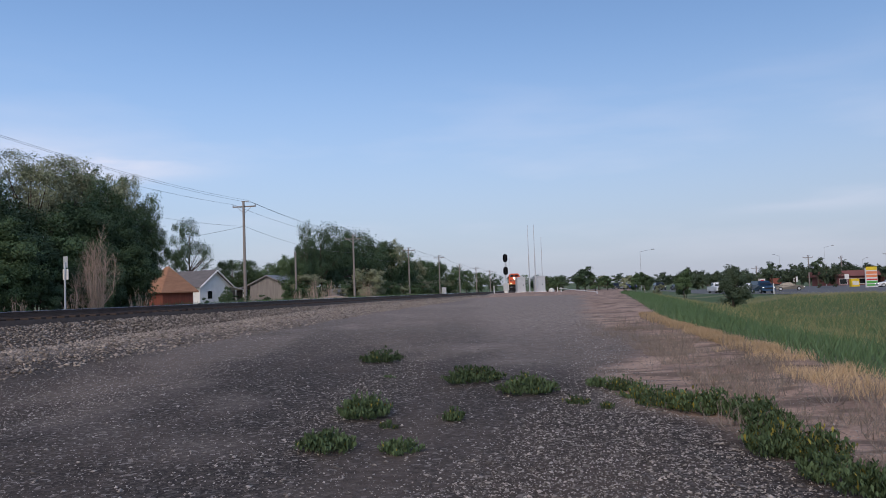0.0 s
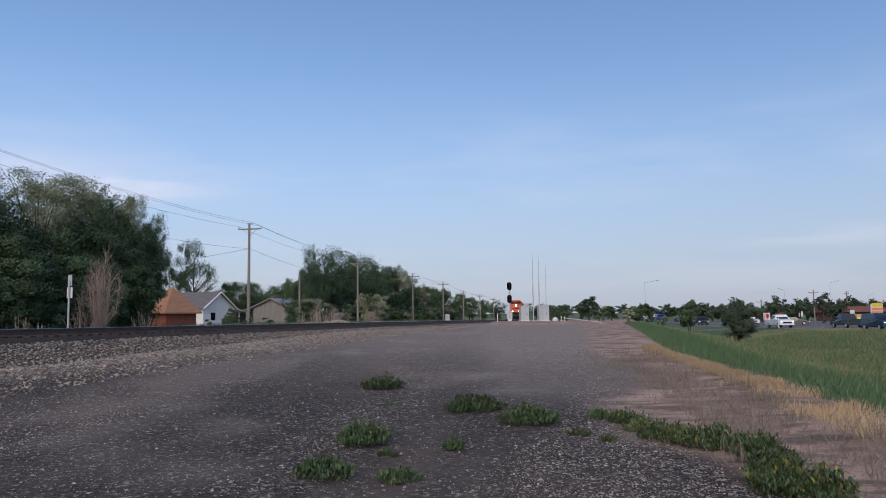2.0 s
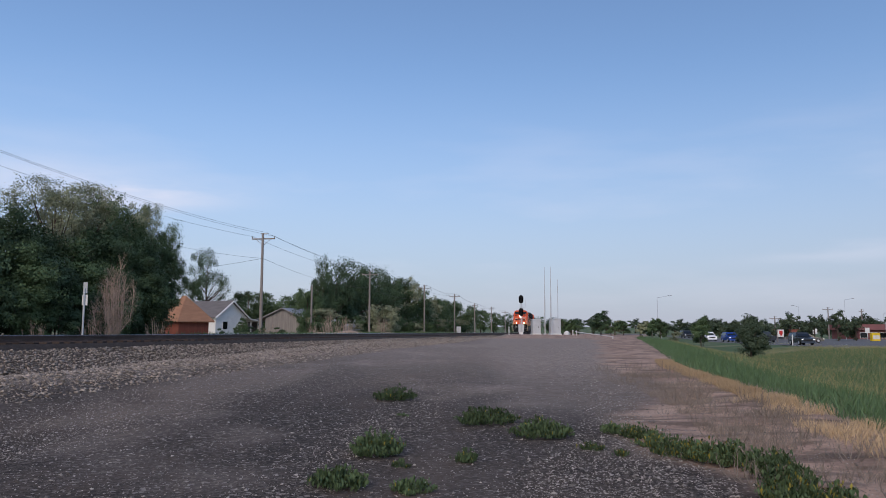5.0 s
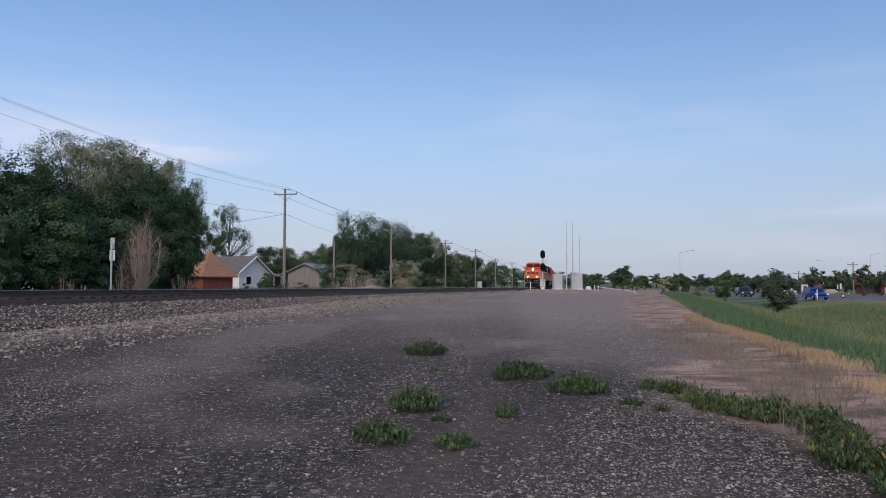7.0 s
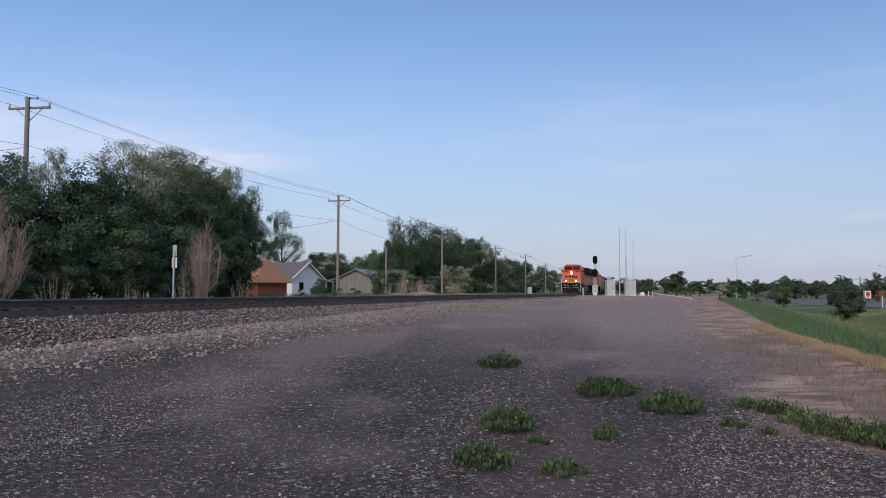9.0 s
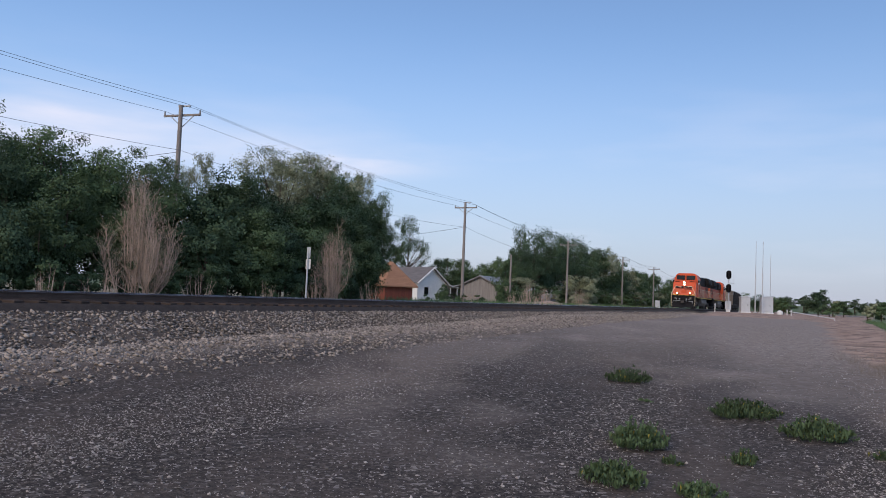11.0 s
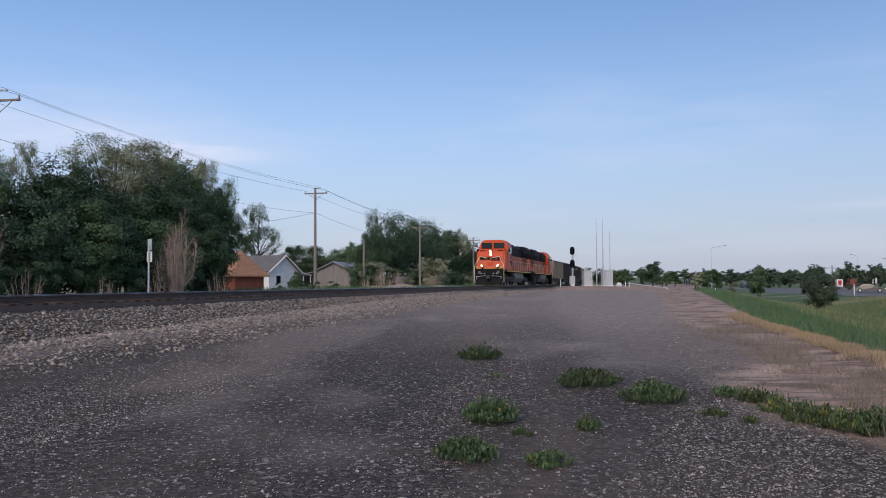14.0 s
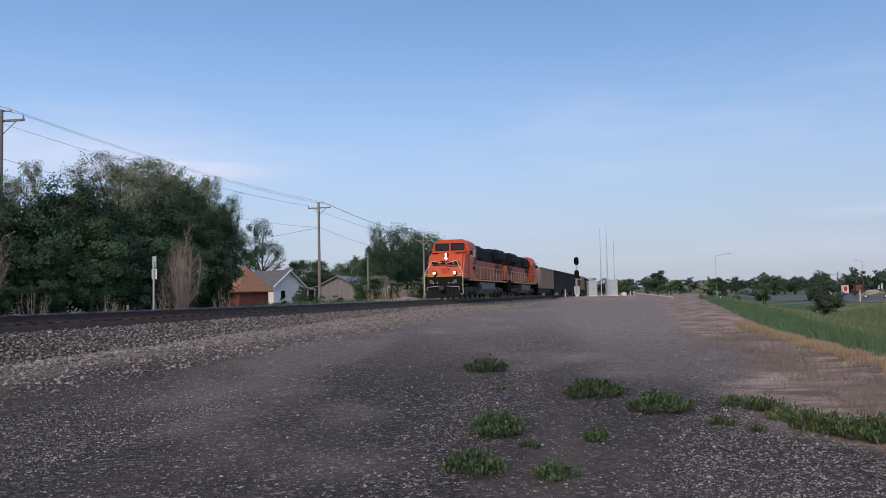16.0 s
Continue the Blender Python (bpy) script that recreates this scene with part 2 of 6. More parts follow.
def bend(s):
    """The track's sideways drift and its slope, far along the line."""
    if s < 150:
        return 0.0, 0.0
    if s < 260:
        return -0.00046 * (s - 150) ** 2, -0.00092 * (s - 150)
    return -0.00046 * 110 ** 2 - 0.1012 * (s - 260), -0.1012


def trk(s, u=0.0):
    """Place at s metres along the track and u metres to its right."""
    b, _ = bend(s)
    v = u + b
    return -16.7 + TX * s + TY * v, TY * s - TX * v


def heading(s):
    """Turn about z of a thing that faces down the line towards lower s."""
    return 180 - math.degrees(TH + math.atan(bend(s)[1]))


def lateral(x, y):
    s = (x + 16.7) * TX + y * TY
    return s, (x + 16.7) * TY - y * TX - bend(s)[0]


def smooth(a, b, v):
    t = min(1.0, max(0.0, (v - a) / (b - a)))
    return t * t * (3 - 2 * t)


EDGE = [(-40, 4.5), (5, 5.7), (12.6, 6.3), (20, 6.85), (27, 7.25), (32, 7.9), (50, 11.2), (80, 16.2), (115, 23), (160, 34), (400, 90), (3000, 700)]


def edge(y):
    return float(np.interp(y, [a for a, _ in EDGE], [b for _, b in EDGE]))


def land(x, y):
    """Height of the ground."""
    s, u = lateral(x, y)
    lot = 0.014 * min(72.0, max(-30.0, y))
    lot += 0.34 * smooth(10.0, 3.0, u) * smooth(75, 45, s)
    left = 0.95 + 0.12 * noise.noise((x * 0.1, y * 0.1, 5.0))
    z = lot
    if u < -1.0:
        k = smooth(-1.0, -3.0, u)
        z = lot * (1 - k) + left * k
    f = smooth(0.0, 11.0 + 0.02 * max(0, y), x - edge(y))
    low = -0.95 + 0.9 * smooth(22, 34, x - 0.05 * y) + 0.4 * smooth(150, 300, y) + 0.35 * noise.noise((x * 0.06, y * 0.05, 2.0)) * (1 - smooth(24, 34, x - 0.05 * y))
    z = z * (1 - f) + low * f
    far = math.hypot(x, y)
    z += 16.0 * smooth(700, 1900, far) * (0.75 + 0.5 * noise.noise((x * 0.004, y * 0.004, 9.0)))
    if -25 < x < 30 and 0 < y < 110:
        z += 0.03 * noise.noise((x * 0.35, y * 0.35, 0.0)) + 0.012 * noise.noise((x * 1.9, y * 1.9, 3.0))
        tan = smooth(-1.6, -0.4, x - edge(y)) * smooth(2.0, 0.6, x - edge(y))
        z += 0.03 * tan
        shoulder = smooth(-4.5, -3.0, x - edge(y)) * smooth(0.4, -0.2, x - edge(y))
        z += shoulder * (0.06 * noise.noise((x * 0.30, y * 0.95, 6.0)) + 0.03 * noise.noise((x * 0.8, y * 2.3, 8.0)))
    # raised gravel pad by the signal
    z += 0.34 * smooth(3.5, 6.0, x) * smooth(15.5, 13.5, x) * smooth(90, 101, y) * smooth(150, 130, y)
    z -= 0.25 * smooth(12.8, 14.6, x) * smooth(85, 105, y) * smooth(23, 17, x) * smooth(170, 140, y)
    return z


def part(name, bm, material, parent=None, label=""):
    """Link a bmesh as one mesh object under a thing."""
    me = bpy.data.meshes.new(name)
    bm.to_mesh(me)
    bm.free()
    return part_me(name, me, material, parent, label)


def part_me(name, me, material, parent=None, label=""):
    if material is not None and not me.materials:
        me.materials.append(M[material] if isinstance(material, str) else material)
    ob = new(name, me)
    if parent is not None:
        ob.parent = parent
    return tagged(ob, label)


def thing(name, m, label, category, group="", kind=""):
    ob = new(name)
    ob.empty_display_size = 0.2
    ob.matrix_basis = m
    return tagged(ob, label, category, group, kind)


def mesh_of(name, verts, faces, smooth_faces=False):
    me = bpy.data.meshes.new(name)
    me.from_pydata([tuple(v) for v in verts], [], faces)
    if smooth_faces:
        me.polygons.foreach_set("use_smooth", [True] * len(me.polygons))
    return me


def quads(name, co):
    """A mesh of separate four-cornered faces from an array (n, 4, 3)."""
    n = len(co)
    me = bpy.data.meshes.new(name)
    me.vertices.add(n * 4)
    me.vertices.foreach_set("co", np.ascontiguousarray(co, dtype=np.float32).reshape(-1))
    me.loops.add(n * 4)
    me.loops.foreach_set("vertex_index", np.arange(n * 4, dtype=np.int32))
    me.polygons.add(n)
    me.polygons.foreach_set("loop_start", np.arange(0, n * 4, 4, dtype=np.int32))
    me.update(calc_edges=True)
    me.validate()
    return me


def box(bm, x0, x1, y0, y1, z0, z1, bevel=0.0):
    r = bmesh.ops.create_cube(bm, size=1.0, matrix=Matrix.Translation(((x0 + x1) / 2, (y0 + y1) / 2, (z0 + z1) / 2)) @ Matrix.Diagonal((abs(x1 - x0), abs(y1 - y0), abs(z1 - z0), 1)))
    if bevel:
        es = list({e for v in r["verts"] for e in v.link_edges})
        bmesh.ops.bevel(bm, geom=es, offset=bevel, segments=1, affect="EDGES")
    return r["verts"]


def rod(bm, a, b, r0, r1=None, seg=8):
    a, b = Vector(a), Vector(b)
    d = b - a
    m = Matrix.Translation((a + b) / 2) @ d.to_track_quat("Z", "Y").to_matrix().to_4x4()
    bmesh.ops.create_cone(bm, cap_ends=True, segments=seg, radius1=r0, radius2=r0 if r1 is None else r1, depth=d.length, matrix=m)


def prism(bm, profile, axis, a, b):
    """Extrude a closed profile: axis 'x' takes (y, z) points, axis 'y' takes (x, z) points."""
    def at(p, k):
        return (k, p[0], p[1]) if axis == "x" else (p[0], k, p[1])
    v0 = [bm.verts.new(at(p, a)) for p in profile]
    v1 = [bm.verts.new(at(p, b)) for p in profile]
    n = len(profile)
    bm.faces.new(v0); bm.faces.new(v1[::-1])
    for i in range(n):
        bm.faces.new((v0[i], v1[i], v1[(i + 1) % n], v0[(i + 1) % n]))
    bmesh.ops.recalc_face_normals(bm, faces=bm.faces)


def bm_new():
    return bmesh.new()


# ---- ground ----
def steps(*spans):
    out = [spans[0][0]]
    for a, b, d in spans:
        v = a
        while v < b - 1e-6:
            v = min(b, v + d)
            out.append(v)
    return out


GRID = {}


def land_many(spots):
    """Heights of the built ground at the spots (n, 2)."""
    xs, ys, z = GRID["x"], GRID["y"], GRID["z"]
    x, y = spots[:, 0], spots[:, 1]
    i = np.clip(np.searchsorted(xs, x) - 1, 0, len(xs) - 2)
    j = np.clip(np.searchsorted(ys, y) - 1, 0, len(ys) - 2)
    a = np.clip((x - xs[i]) / (xs[i + 1] - xs[i]), 0, 1)
    b = np.clip((y - ys[j]) / (ys[j + 1] - ys[j]), 0, 1)
    return (z[j, i] * (1 - a) + z[j, i + 1] * a) * (1 - b) + (z[j + 1, i] * (1 - a) + z[j + 1, i + 1] * a) * b


def build_ground():
    xs = steps((-1800, -600, 300), (-600, -100, 50), (-100, -40, 5), (-40, -16, 1.0), (-16, 10, 0.22), (10, 40, 0.6), (40, 100, 4), (100, 600, 40), (600, 1800, 200))
    ys = steps((-300, -60, 40), (-60, 0, 6), (0, 4, 0.8), (4, 24, 0.22), (24, 60, 0.5), (60, 140, 1.2), (140, 300, 5), (300, 900, 40), (900, 2500, 160))
    verts = [(x, y, land(x, y)) for y in ys for x in xs]
    w = len(xs)
    GRID["x"], GRID["y"] = np.array(xs), np.array(ys)
    GRID["z"] = np.array([v[2] for v in verts]).reshape(len(ys), w)
    faces = [(j * w + i, j * w + i + 1, (j + 1) * w + i + 1, (j + 1) * w + i) for j in range(len(ys) - 1) for i in range(w - 1)]
    me = mesh_of("ground", verts, faces, True)
    dirt, grass, paleness = [], [], []
    for x, y, z in verts:
        e = edge(y)
        wob = 1.1 * noise.noise((x * 0.25, y * 0.12, 1.0)) + 0.5 * noise.noise((x * 0.9, y * 0.5, 4.0))
        _, u = lateral(x, y)
        d_edge = float(np.interp(y, [0, 8, 13, 15.4, 22, 35, 81, 115], [3.6, 3.4, 3.2, 3.5, 4.6, 6.4, 12.0, 14.0]))
        dk = smooth(-0.5, 0.7, x - d_edge + wob)
        dk = max(dk, smooth(84, 94, y + 2 * wob) * smooth(3.0, 5.0, u))
        gk = smooth(-0.1, 0.8, x - e - 0.4 + 0.4 * wob)
        if u < -3.5:
            gk, dk = 0.55, 1.0
        if y > 350 or y < -25:
            gk = 1.0
        dirt.append(dk); grass.append(gk)
        # dust by the bank, random patches, pale gravel at right; paler from y 14-42
        paleness.append(0.75 * smooth(5.2, 3.6, u + 0.8 * wob) + 0.35 * smooth(0.4, 1.2, wob * 1.4 + 0.3) + 0.75 * smooth(14, 42, y) + 0.45 * smooth(-0.5, 1.5, x - 0.02 * y + 0.6 * wob) * smooth(13, 18, y))
    for nm, vals in (("dirt", dirt), ("turf", grass), ("paleness", paleness)):
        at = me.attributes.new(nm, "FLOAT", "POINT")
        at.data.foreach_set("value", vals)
    m = bpy.data.materials.new("gravel_dirt_and_turf")
    m.use_nodes = True
    n, l = m.node_tree.nodes, m.node_tree.links
    b = n["Principled BSDF"]
    b.inputs["Roughness"].default_value = 0.95
    b.inputs["Specular IOR Level"].default_value = 0.15
    co = n.new("ShaderNodeTexCoord")

    def tex(scale, detail=5, stretch=None):
        t = n.new("ShaderNodeTexNoise")
        t.inputs["Scale"].default_value, t.inputs["Detail"].default_value = scale, detail
        if stretch:
            mp = n.new("ShaderNodeMapping")
            mp.inputs["Scale"].default_value = stretch
            mp.inputs["Rotation"].default_value = (0, 0, TH)
            l.new(co.outputs["Object"], mp.inputs["Vector"]); l.new(mp.outputs[0], t.inputs["Vector"])
        else:
            l.new(co.outputs["Object"], t.inputs["Vector"])
        return t.outputs["Fac"]

    def ramp(fac, stops):
        r = n.new("ShaderNodeValToRGB")
        el = r.color_ramp.elements
        el[0].position, el[0].color = stops[0][0], (*stops[0][1], 1)
        el[1].position, el[1].color = stops[-1][0], (*stops[-1][1], 1)
        for p, c in stops[1:-1]:
            q = el.new(p); q.color = (*c, 1)
        l.new(fac, r.inputs["Fac"])
        return r.outputs["Color"]

    def mix(fac, a, c, mode="MIX"):
        x = n.new("ShaderNodeMix"); x.data_type = "RGBA"; x.blend_type = mode
        for s_, i in ((fac, 0), (a, 6), (c, 7)):
            if hasattr(s_, "node"):
                l.new(s_, x.inputs[i])
            else:
                x.inputs[i].default_value = s_
        return x.outputs[2]

    fine = tex(38, 3)
    grav = ramp(fine, [(0.32, (0.025, 0.0205, 0.0175)), (0.52, (0.072, 0.059, 0.05)), (0.64, (0.14, 0.118, 0.10)), (0.76, (0.38, 0.335, 0.295))])
    fines = ramp(tex(9, 6), [(0.3, (0.075, 0.058, 0.047)), (0.7, (0.145, 0.114, 0.093))])
    # lighter fines, mixed in where the lot turns paler
    pale_fines = ramp(tex(5, 7), [(0.3, (0.20, 0.163, 0.136)), (0.7, (0.34, 0.278, 0.233))])
    bands = ramp(tex(0.42, 5, (1.0, 0.16, 1.0)), [(0.40, (0, 0, 0)), (0.60, (1, 1, 1))])
    vo = n.new("ShaderNodeTexVoronoi")
    vo.inputs["Scale"].default_value = 21.0
    l.new(co.outputs["Object"], vo.inputs["Vector"])
    cell = n.new("ShaderNodeSeparateColor"); l.new(vo.outputs["Color"], cell.inputs[0])
    chips = ramp(cell.outputs[0], [(0.0, (0.028, 0.023, 0.02)), (0.5, (0.078, 0.064, 0.054)), (0.8, (0.15, 0.127, 0.109)), (0.95, (0.36, 0.32, 0.285))])
    chips.node.color_ramp.interpolation = "CONSTANT"
    grav = mix(0.6, grav, chips)
    dust = ramp(tex(0.9, 6, (1.0, 0.25, 1.0)), [(0.42, (0, 0, 0)), (0.62, (1, 1, 1))])
    lotc = mix(bands, mix(dust, fines, grav), grav)
    litter = ramp(tex(1.7, 9, (0.55, 1.7, 1.0)), [(0.50, (0, 0, 0)), (0.62, (0.75, 0.75, 0.75))])
    dirtc = mix(ramp(tex(14, 5), [(0.35, (0.55, 0.55, 0.55)), (0.65, (1, 1, 1))]), (0.16, 0.105, 0.078, 1), ramp(tex(0.8, 6), [(0.34, (0.30, 0.21, 0.16)), (0.5, (0.46, 0.315, 0.235)), (0.7, (0.55, 0.40, 0.30))]))
    dirtc = mix(litter, dirtc, (0.105, 0.078, 0.062, 1))
    turfc = mix(ramp(tex(25, 4), [(0.3, (0, 0, 0)), (0.7, (1, 1, 1))]), (0.06, 0.10, 0.045, 1), ramp(tex(0.16, 5), [(0.36, (0.085, 0.14, 0.062)), (0.50, (0.14, 0.17, 0.085)), (0.62, (0.30, 0.27, 0.16))]))

    def attr(nm):
        a = n.new("ShaderNodeAttribute"); a.attribute_name = nm
        return a.outputs["Fac"]

    col = mix(attr("turf"), mix(attr("dirt"), mix(attr("paleness"), lotc, pale_fines), dirtc), turfc)
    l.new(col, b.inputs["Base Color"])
    bp = n.new("ShaderNodeBump")
    bp.inputs["Strength"].default_value, bp.inputs["Distance"].default_value = 0.8, 0.03
    l.new(fine, bp.inputs["Height"]); l.new(bp.outputs[0], b.inputs["Normal"])
    me.materials.append(m)
    return tagged(new("ground", me), "gravel lot with dirt shoulder and grassy field", "ground", kind="structure")


build_ground()


# ---- track ----
def build_track():
    track = thing("railway_track", Matrix.Identity(4), "single railway track of steel rails on dark timber ties", "railway track", kind="structure")
    # ballast bank
    ss = steps((-60, 160, 2.0), (160, 420, 6.0))
    verts, faces = [], []
    for s in ss:
        prof = []
        for side in (-1, 1):
            row = []
            for u, dz in ((1.36, 0.235), (1.55, 0.40)):
                row.append((side * u, RAIL_Z - dz))
            x, y = trk(s, side * 2.8)
            drop = max(0.05, RAIL_Z - 0.40 - land(x, y))
            for k in (0.5, 1.15):
                row.append((side * (1.55 + drop * 1.7 * k), RAIL_Z - 0.40 - drop * k))
            prof.append(row)
        line = prof[0][::-1] + prof[1]
        for u, z in line:
            x, y = trk(s, u)
            verts.append((x, y, z + 0.035 * noise.noise((x * 0.8, y * 0.8, 7))))
    w = 8
    faces = [(j * w + i, j * w + i + 1, (j + 1) * w + i + 1, (j + 1) * w + i) for j in range(len(ss) - 1) for i in range(w - 1)]
    me = mesh_of("ballast_bank", verts, faces, True)
    me.materials.append(M["ballast"]); me.materials.append(M["crib"])
    # crown faces take the shade-dark colour
    for p in me.polygons:
        if p.index % (w - 1) in (2, 3, 4):
            p.material_index = 1
    tagged(part_me("ballast_bank", me, None, track, "bank of grey-brown crushed stone, darkened as shade between the ties"), kind="stuff")
    # rails
    prof = [(-0.075, -0.172), (0.075, -0.172), (0.075, -0.155), (0.012, -0.135), (0.012, -0.045), (0.036, -0.034), (0.036, -0.004), (0.03, 0.0), (-0.03, 0.0), (-0.036, -0.004), (-0.036, -0.034), (-0.012, -0.045), (-0.012, -0.135), (-0.075, -0.155)]
    for off in (-0.755, 0.755):
        ss = steps((-60, 150, 15), (150, 420, 6))
        verts, faces = [], []
        n = len(prof)
        for s in ss:
            for u, z in prof:
                x, y = trk(s, off + u)
                verts.append((x, y, RAIL_Z + z))
        for j in range(len(ss) - 1):
            for i in range(n):
                faces.append((j * n + i, j * n + (i + 1) % n, (j + 1) * n + (i + 1) % n, (j + 1) * n + i))
        me = mesh_of("rail", verts, faces)
        me.materials.append(M["rail"]); me.materials.append(M["railtop"])
        for p in me.polygons:
            if p.index % n in (6, 7, 8):
                p.material_index = 1
        part_me("rail", me, None, track, "rusty rail with a polished head")
    return track


track = build_track()


# ---- the train ----
MOVERS = []


def wheelset(bm, x, y, r=0.53):
    rod(bm, (x - 0.07, y, r), (x + 0.07, y, r), r, r, 18)
    rod(bm, (x - 0.10, y, r), (x + 0.10, y, r), r * 0.3, r * 0.3, 10)


def build_truck(parent, yc, axles, r, half):
    t = new("truck"); t.parent = parent
    t.location = (0, yc, 0)
    for side in (-1, 1):
        bm = bm_new()
        prof = [(-half, 0.62), (-half * 0.9, 0.92), (half * 0.9, 0.92), (half, 0.62), (half * 0.8, 0.42), (half * 0.55, 0.55), (-half * 0.55, 0.55), (-half * 0.8, 0.42)]
        x0 = side * 1.02
        prism(bm, prof, "x", x0 - 0.09, x0 + 0.09)
        for a in axles:
            box(bm, x0 + side * 0.02, x0 + side * 0.2, a - 0.19, a + 0.19, 0.38, 0.78, 0.03)
        part("side_frame", bm, "under", t)
        for a in axles:
            bm = bm_new()
            wheelset(bm, side * 0.78, a, r)
            part("wheel", bm, "under", t)
    bm = bm_new()
    box(bm, -1.0, 1.0, -0.4, 0.4, 0.6, 1.05, 0.05)
    part("bolster", bm, "under", t)
    return t


def build_locomotive(lit):
    """Origin at the front coupler on the rail head; the front faces +y."""
    loco = thing("locomotive", Matrix.Identity(4), "orange and black diesel locomotive " + ("with lit headlights leading the train" if lit else "coupled behind the leading one"), "locomotive", "locomotives")
    # deck and frame
    bm = bm_new(); box(bm, -1.52, 1.52, -21.6, -0.75, 1.42, 1.62, 0.03)
    part("deck", bm, "black", loco)
    bm = bm_new(); box(bm, -1.535, -1.515, -20.2, -3.0, 1.47, 1.58); box(bm, 1.515, 1.535, -20.2, -3.0, 1.47, 1.58)
    part("sill_stripe", bm, "yellow", loco)
    for y0, y1 in ((-1.0, -0.62), (-21.9, -21.5)):
        bm = bm_new(); box(bm, -1.5, 1.5, y0, y1, 0.55, 1.75, 0.06)
        part("pilot_plate", bm, "black", loco)
    bm = bm_new()
    prism(bm, [(-0.62, 0.85), (-0.25, 0.2), (-0.25, 0.12), (-0.75, 0.12), (-0.75, 0.85)], "x", -1.35, 1.35)
    part("snow_plow", bm, "black", loco)
    for y, d in ((-0.65, 1), (-21.9, -1)):
        bm = bm_new(); box(bm, -0.14, 0.14, y, y + d * 0.6, 0.72, 1.0, 0.03); box(bm, -0.2, 0.2, y + d * 0.38, y + d * 0.68, 0.68, 1.04, 0.05)
        part("coupler", bm, "under", loco)
    for x in (-0.95, -0.6, 0.55, 0.9):
        bm = bm_new(); rod(bm, (x, -0.6, 1.1), (x * 0.9, -0.42, 0.5), 0.035)
        part("air_hose", bm, "black", loco)
    for x in (-1.45, 1.45):
        for k, z in enumerate((0.35, 0.72, 1.08)):
            bm = bm_new(); box(bm, x - 0.32, x + 0.32, -1.25 - 0.18 * k, -0.7 - 0.1 * k, z, z + 0.05)
            part("step", bm, "under", loco)
    # nose
    bm = bm_new()
    prism(bm, [(-1.25, 1.72), (-1.55, 2.9), (-1.85, 3.45), (-2.15, 3.72), (-3.3, 3.85), (-3.3, 1.62), (-1.25, 1.62)], "x", -1.5, 1.5)
    bmesh.ops.bevel(bm, geom=[e for e in bm.edges if abs(e.verts[0].co.y - e.verts[1].co.y) + abs(e.verts[0].co.z - e.verts[1].co.z) > 0.05 and e.verts[0].co.z > 1.65], offset=0.16, segments=2, affect="EDGES")
    part("nose", bm, "orange", loco)
    bm = bm_new(); prism(bm, [(-1.44, 1.64), (-0.5, 1.62), (0.5, 1.62), (1.44, 1.64), (1.44, 1.88), (0.6, 1.8), (-0.6, 1.8), (-1.44, 1.88)], "y", -1.27, -1.2)
    part("yellow_band", bm, "yellow", loco, "yellow stripe across the nose")
    # cab
    bm = bm_new()
    prism(bm, [(-1.56, 1.62), (-1.56, 3.95), (-1.34, 4.55), (-0.95, 4.78), (0.95, 4.78), (1.34, 4.55), (1.56, 3.95), (1.56, 1.62)], "y", -6.1, -2.95)
    bmesh.ops.bevel(bm, geom=[e for e in bm.edges if abs(e.verts[0].co.y + 2.95) < 1e-3 and abs(e.verts[1].co.y + 2.95) < 1e-3 and max(v.co.z for v in e.verts) > 3], offset=0.22, segments=2, affect="EDGES")
    part("cab", bm, "orange", loco)
    for x0, x1 in ((-1.18, -0.12), (0.12, 1.18)):
        bm = bm_new(); box(bm, x0, x1, -2.96, -2.925, 3.93, 4.42, 0.01)
        part("windshield", bm, "glass", loco)
        bm = bm_new(); box(bm, x0 - 0.05, x1 + 0.05, -2.955, -2.935, 3.88, 4.47)
        part("window_frame", bm, "black", loco)
    for sx in (-1, 1):
        for y0, y1 in ((-4.3, -3.45), (-5.5, -4.55)):
            bm = bm_new(); box(bm, sx * 1.545, sx * 1.58, y0, y1, 3.35, 3.98, 0.01)
            part("side_window", bm, "glass", loco)
        bm = bm_new(); box(bm, sx * 1.5, sx * 1.575, -6.0, -5.62, 1.75, 3.9)
        part("cab_door", bm, "black", loco)
        bm = bm_new(); box(bm, sx * 1.555, sx * 1.582, -5.3, -4.4, 2.35, 2.62); box(bm, sx * 1.555, sx * 1.582, -5.2, -4.5, 2.78, 2.9)
        part("lettering_bar", bm, "black", loco)
    # number boards and headlights
    for x in (-0.98, 0.98):
        bm = bm_new(); box(bm, x - 0.3, x + 0.3, -2.2, -1.98, 3.36, 3.66, 0.03)
        part("number_board", bm, "black", loco)
    for z in (3.53, 3.25):
        bm = bm_new(); rod(bm, (0, -1.95, z), (0, -1.62, z - 0.03), 0.155, 0.155, 16)
        hl = part("headlight", bm, "black", loco)
        bm = bm_new(); bmesh.ops.create_uvsphere(bm, u_segments=14, v_segments=8, radius=0.1, matrix=Matrix.Translation((0, -1.62, z - 0.03)) @ Matrix.Diagonal((1, 0.4, 1, 1)))
        part("lens", bm, "lamp" if lit else "glass", hl)
    for x in (-0.82, 0.82):
        bm = bm_new(); rod(bm, (x, -1.25, 2.05), (x, -1.02, 2.04), 0.15, 0.15, 16); box(bm, x - 0.06, x + 0.06, -1.25, -1.1, 1.62, 1.95)
        dl = part("ditch_light", bm, "black", loco)
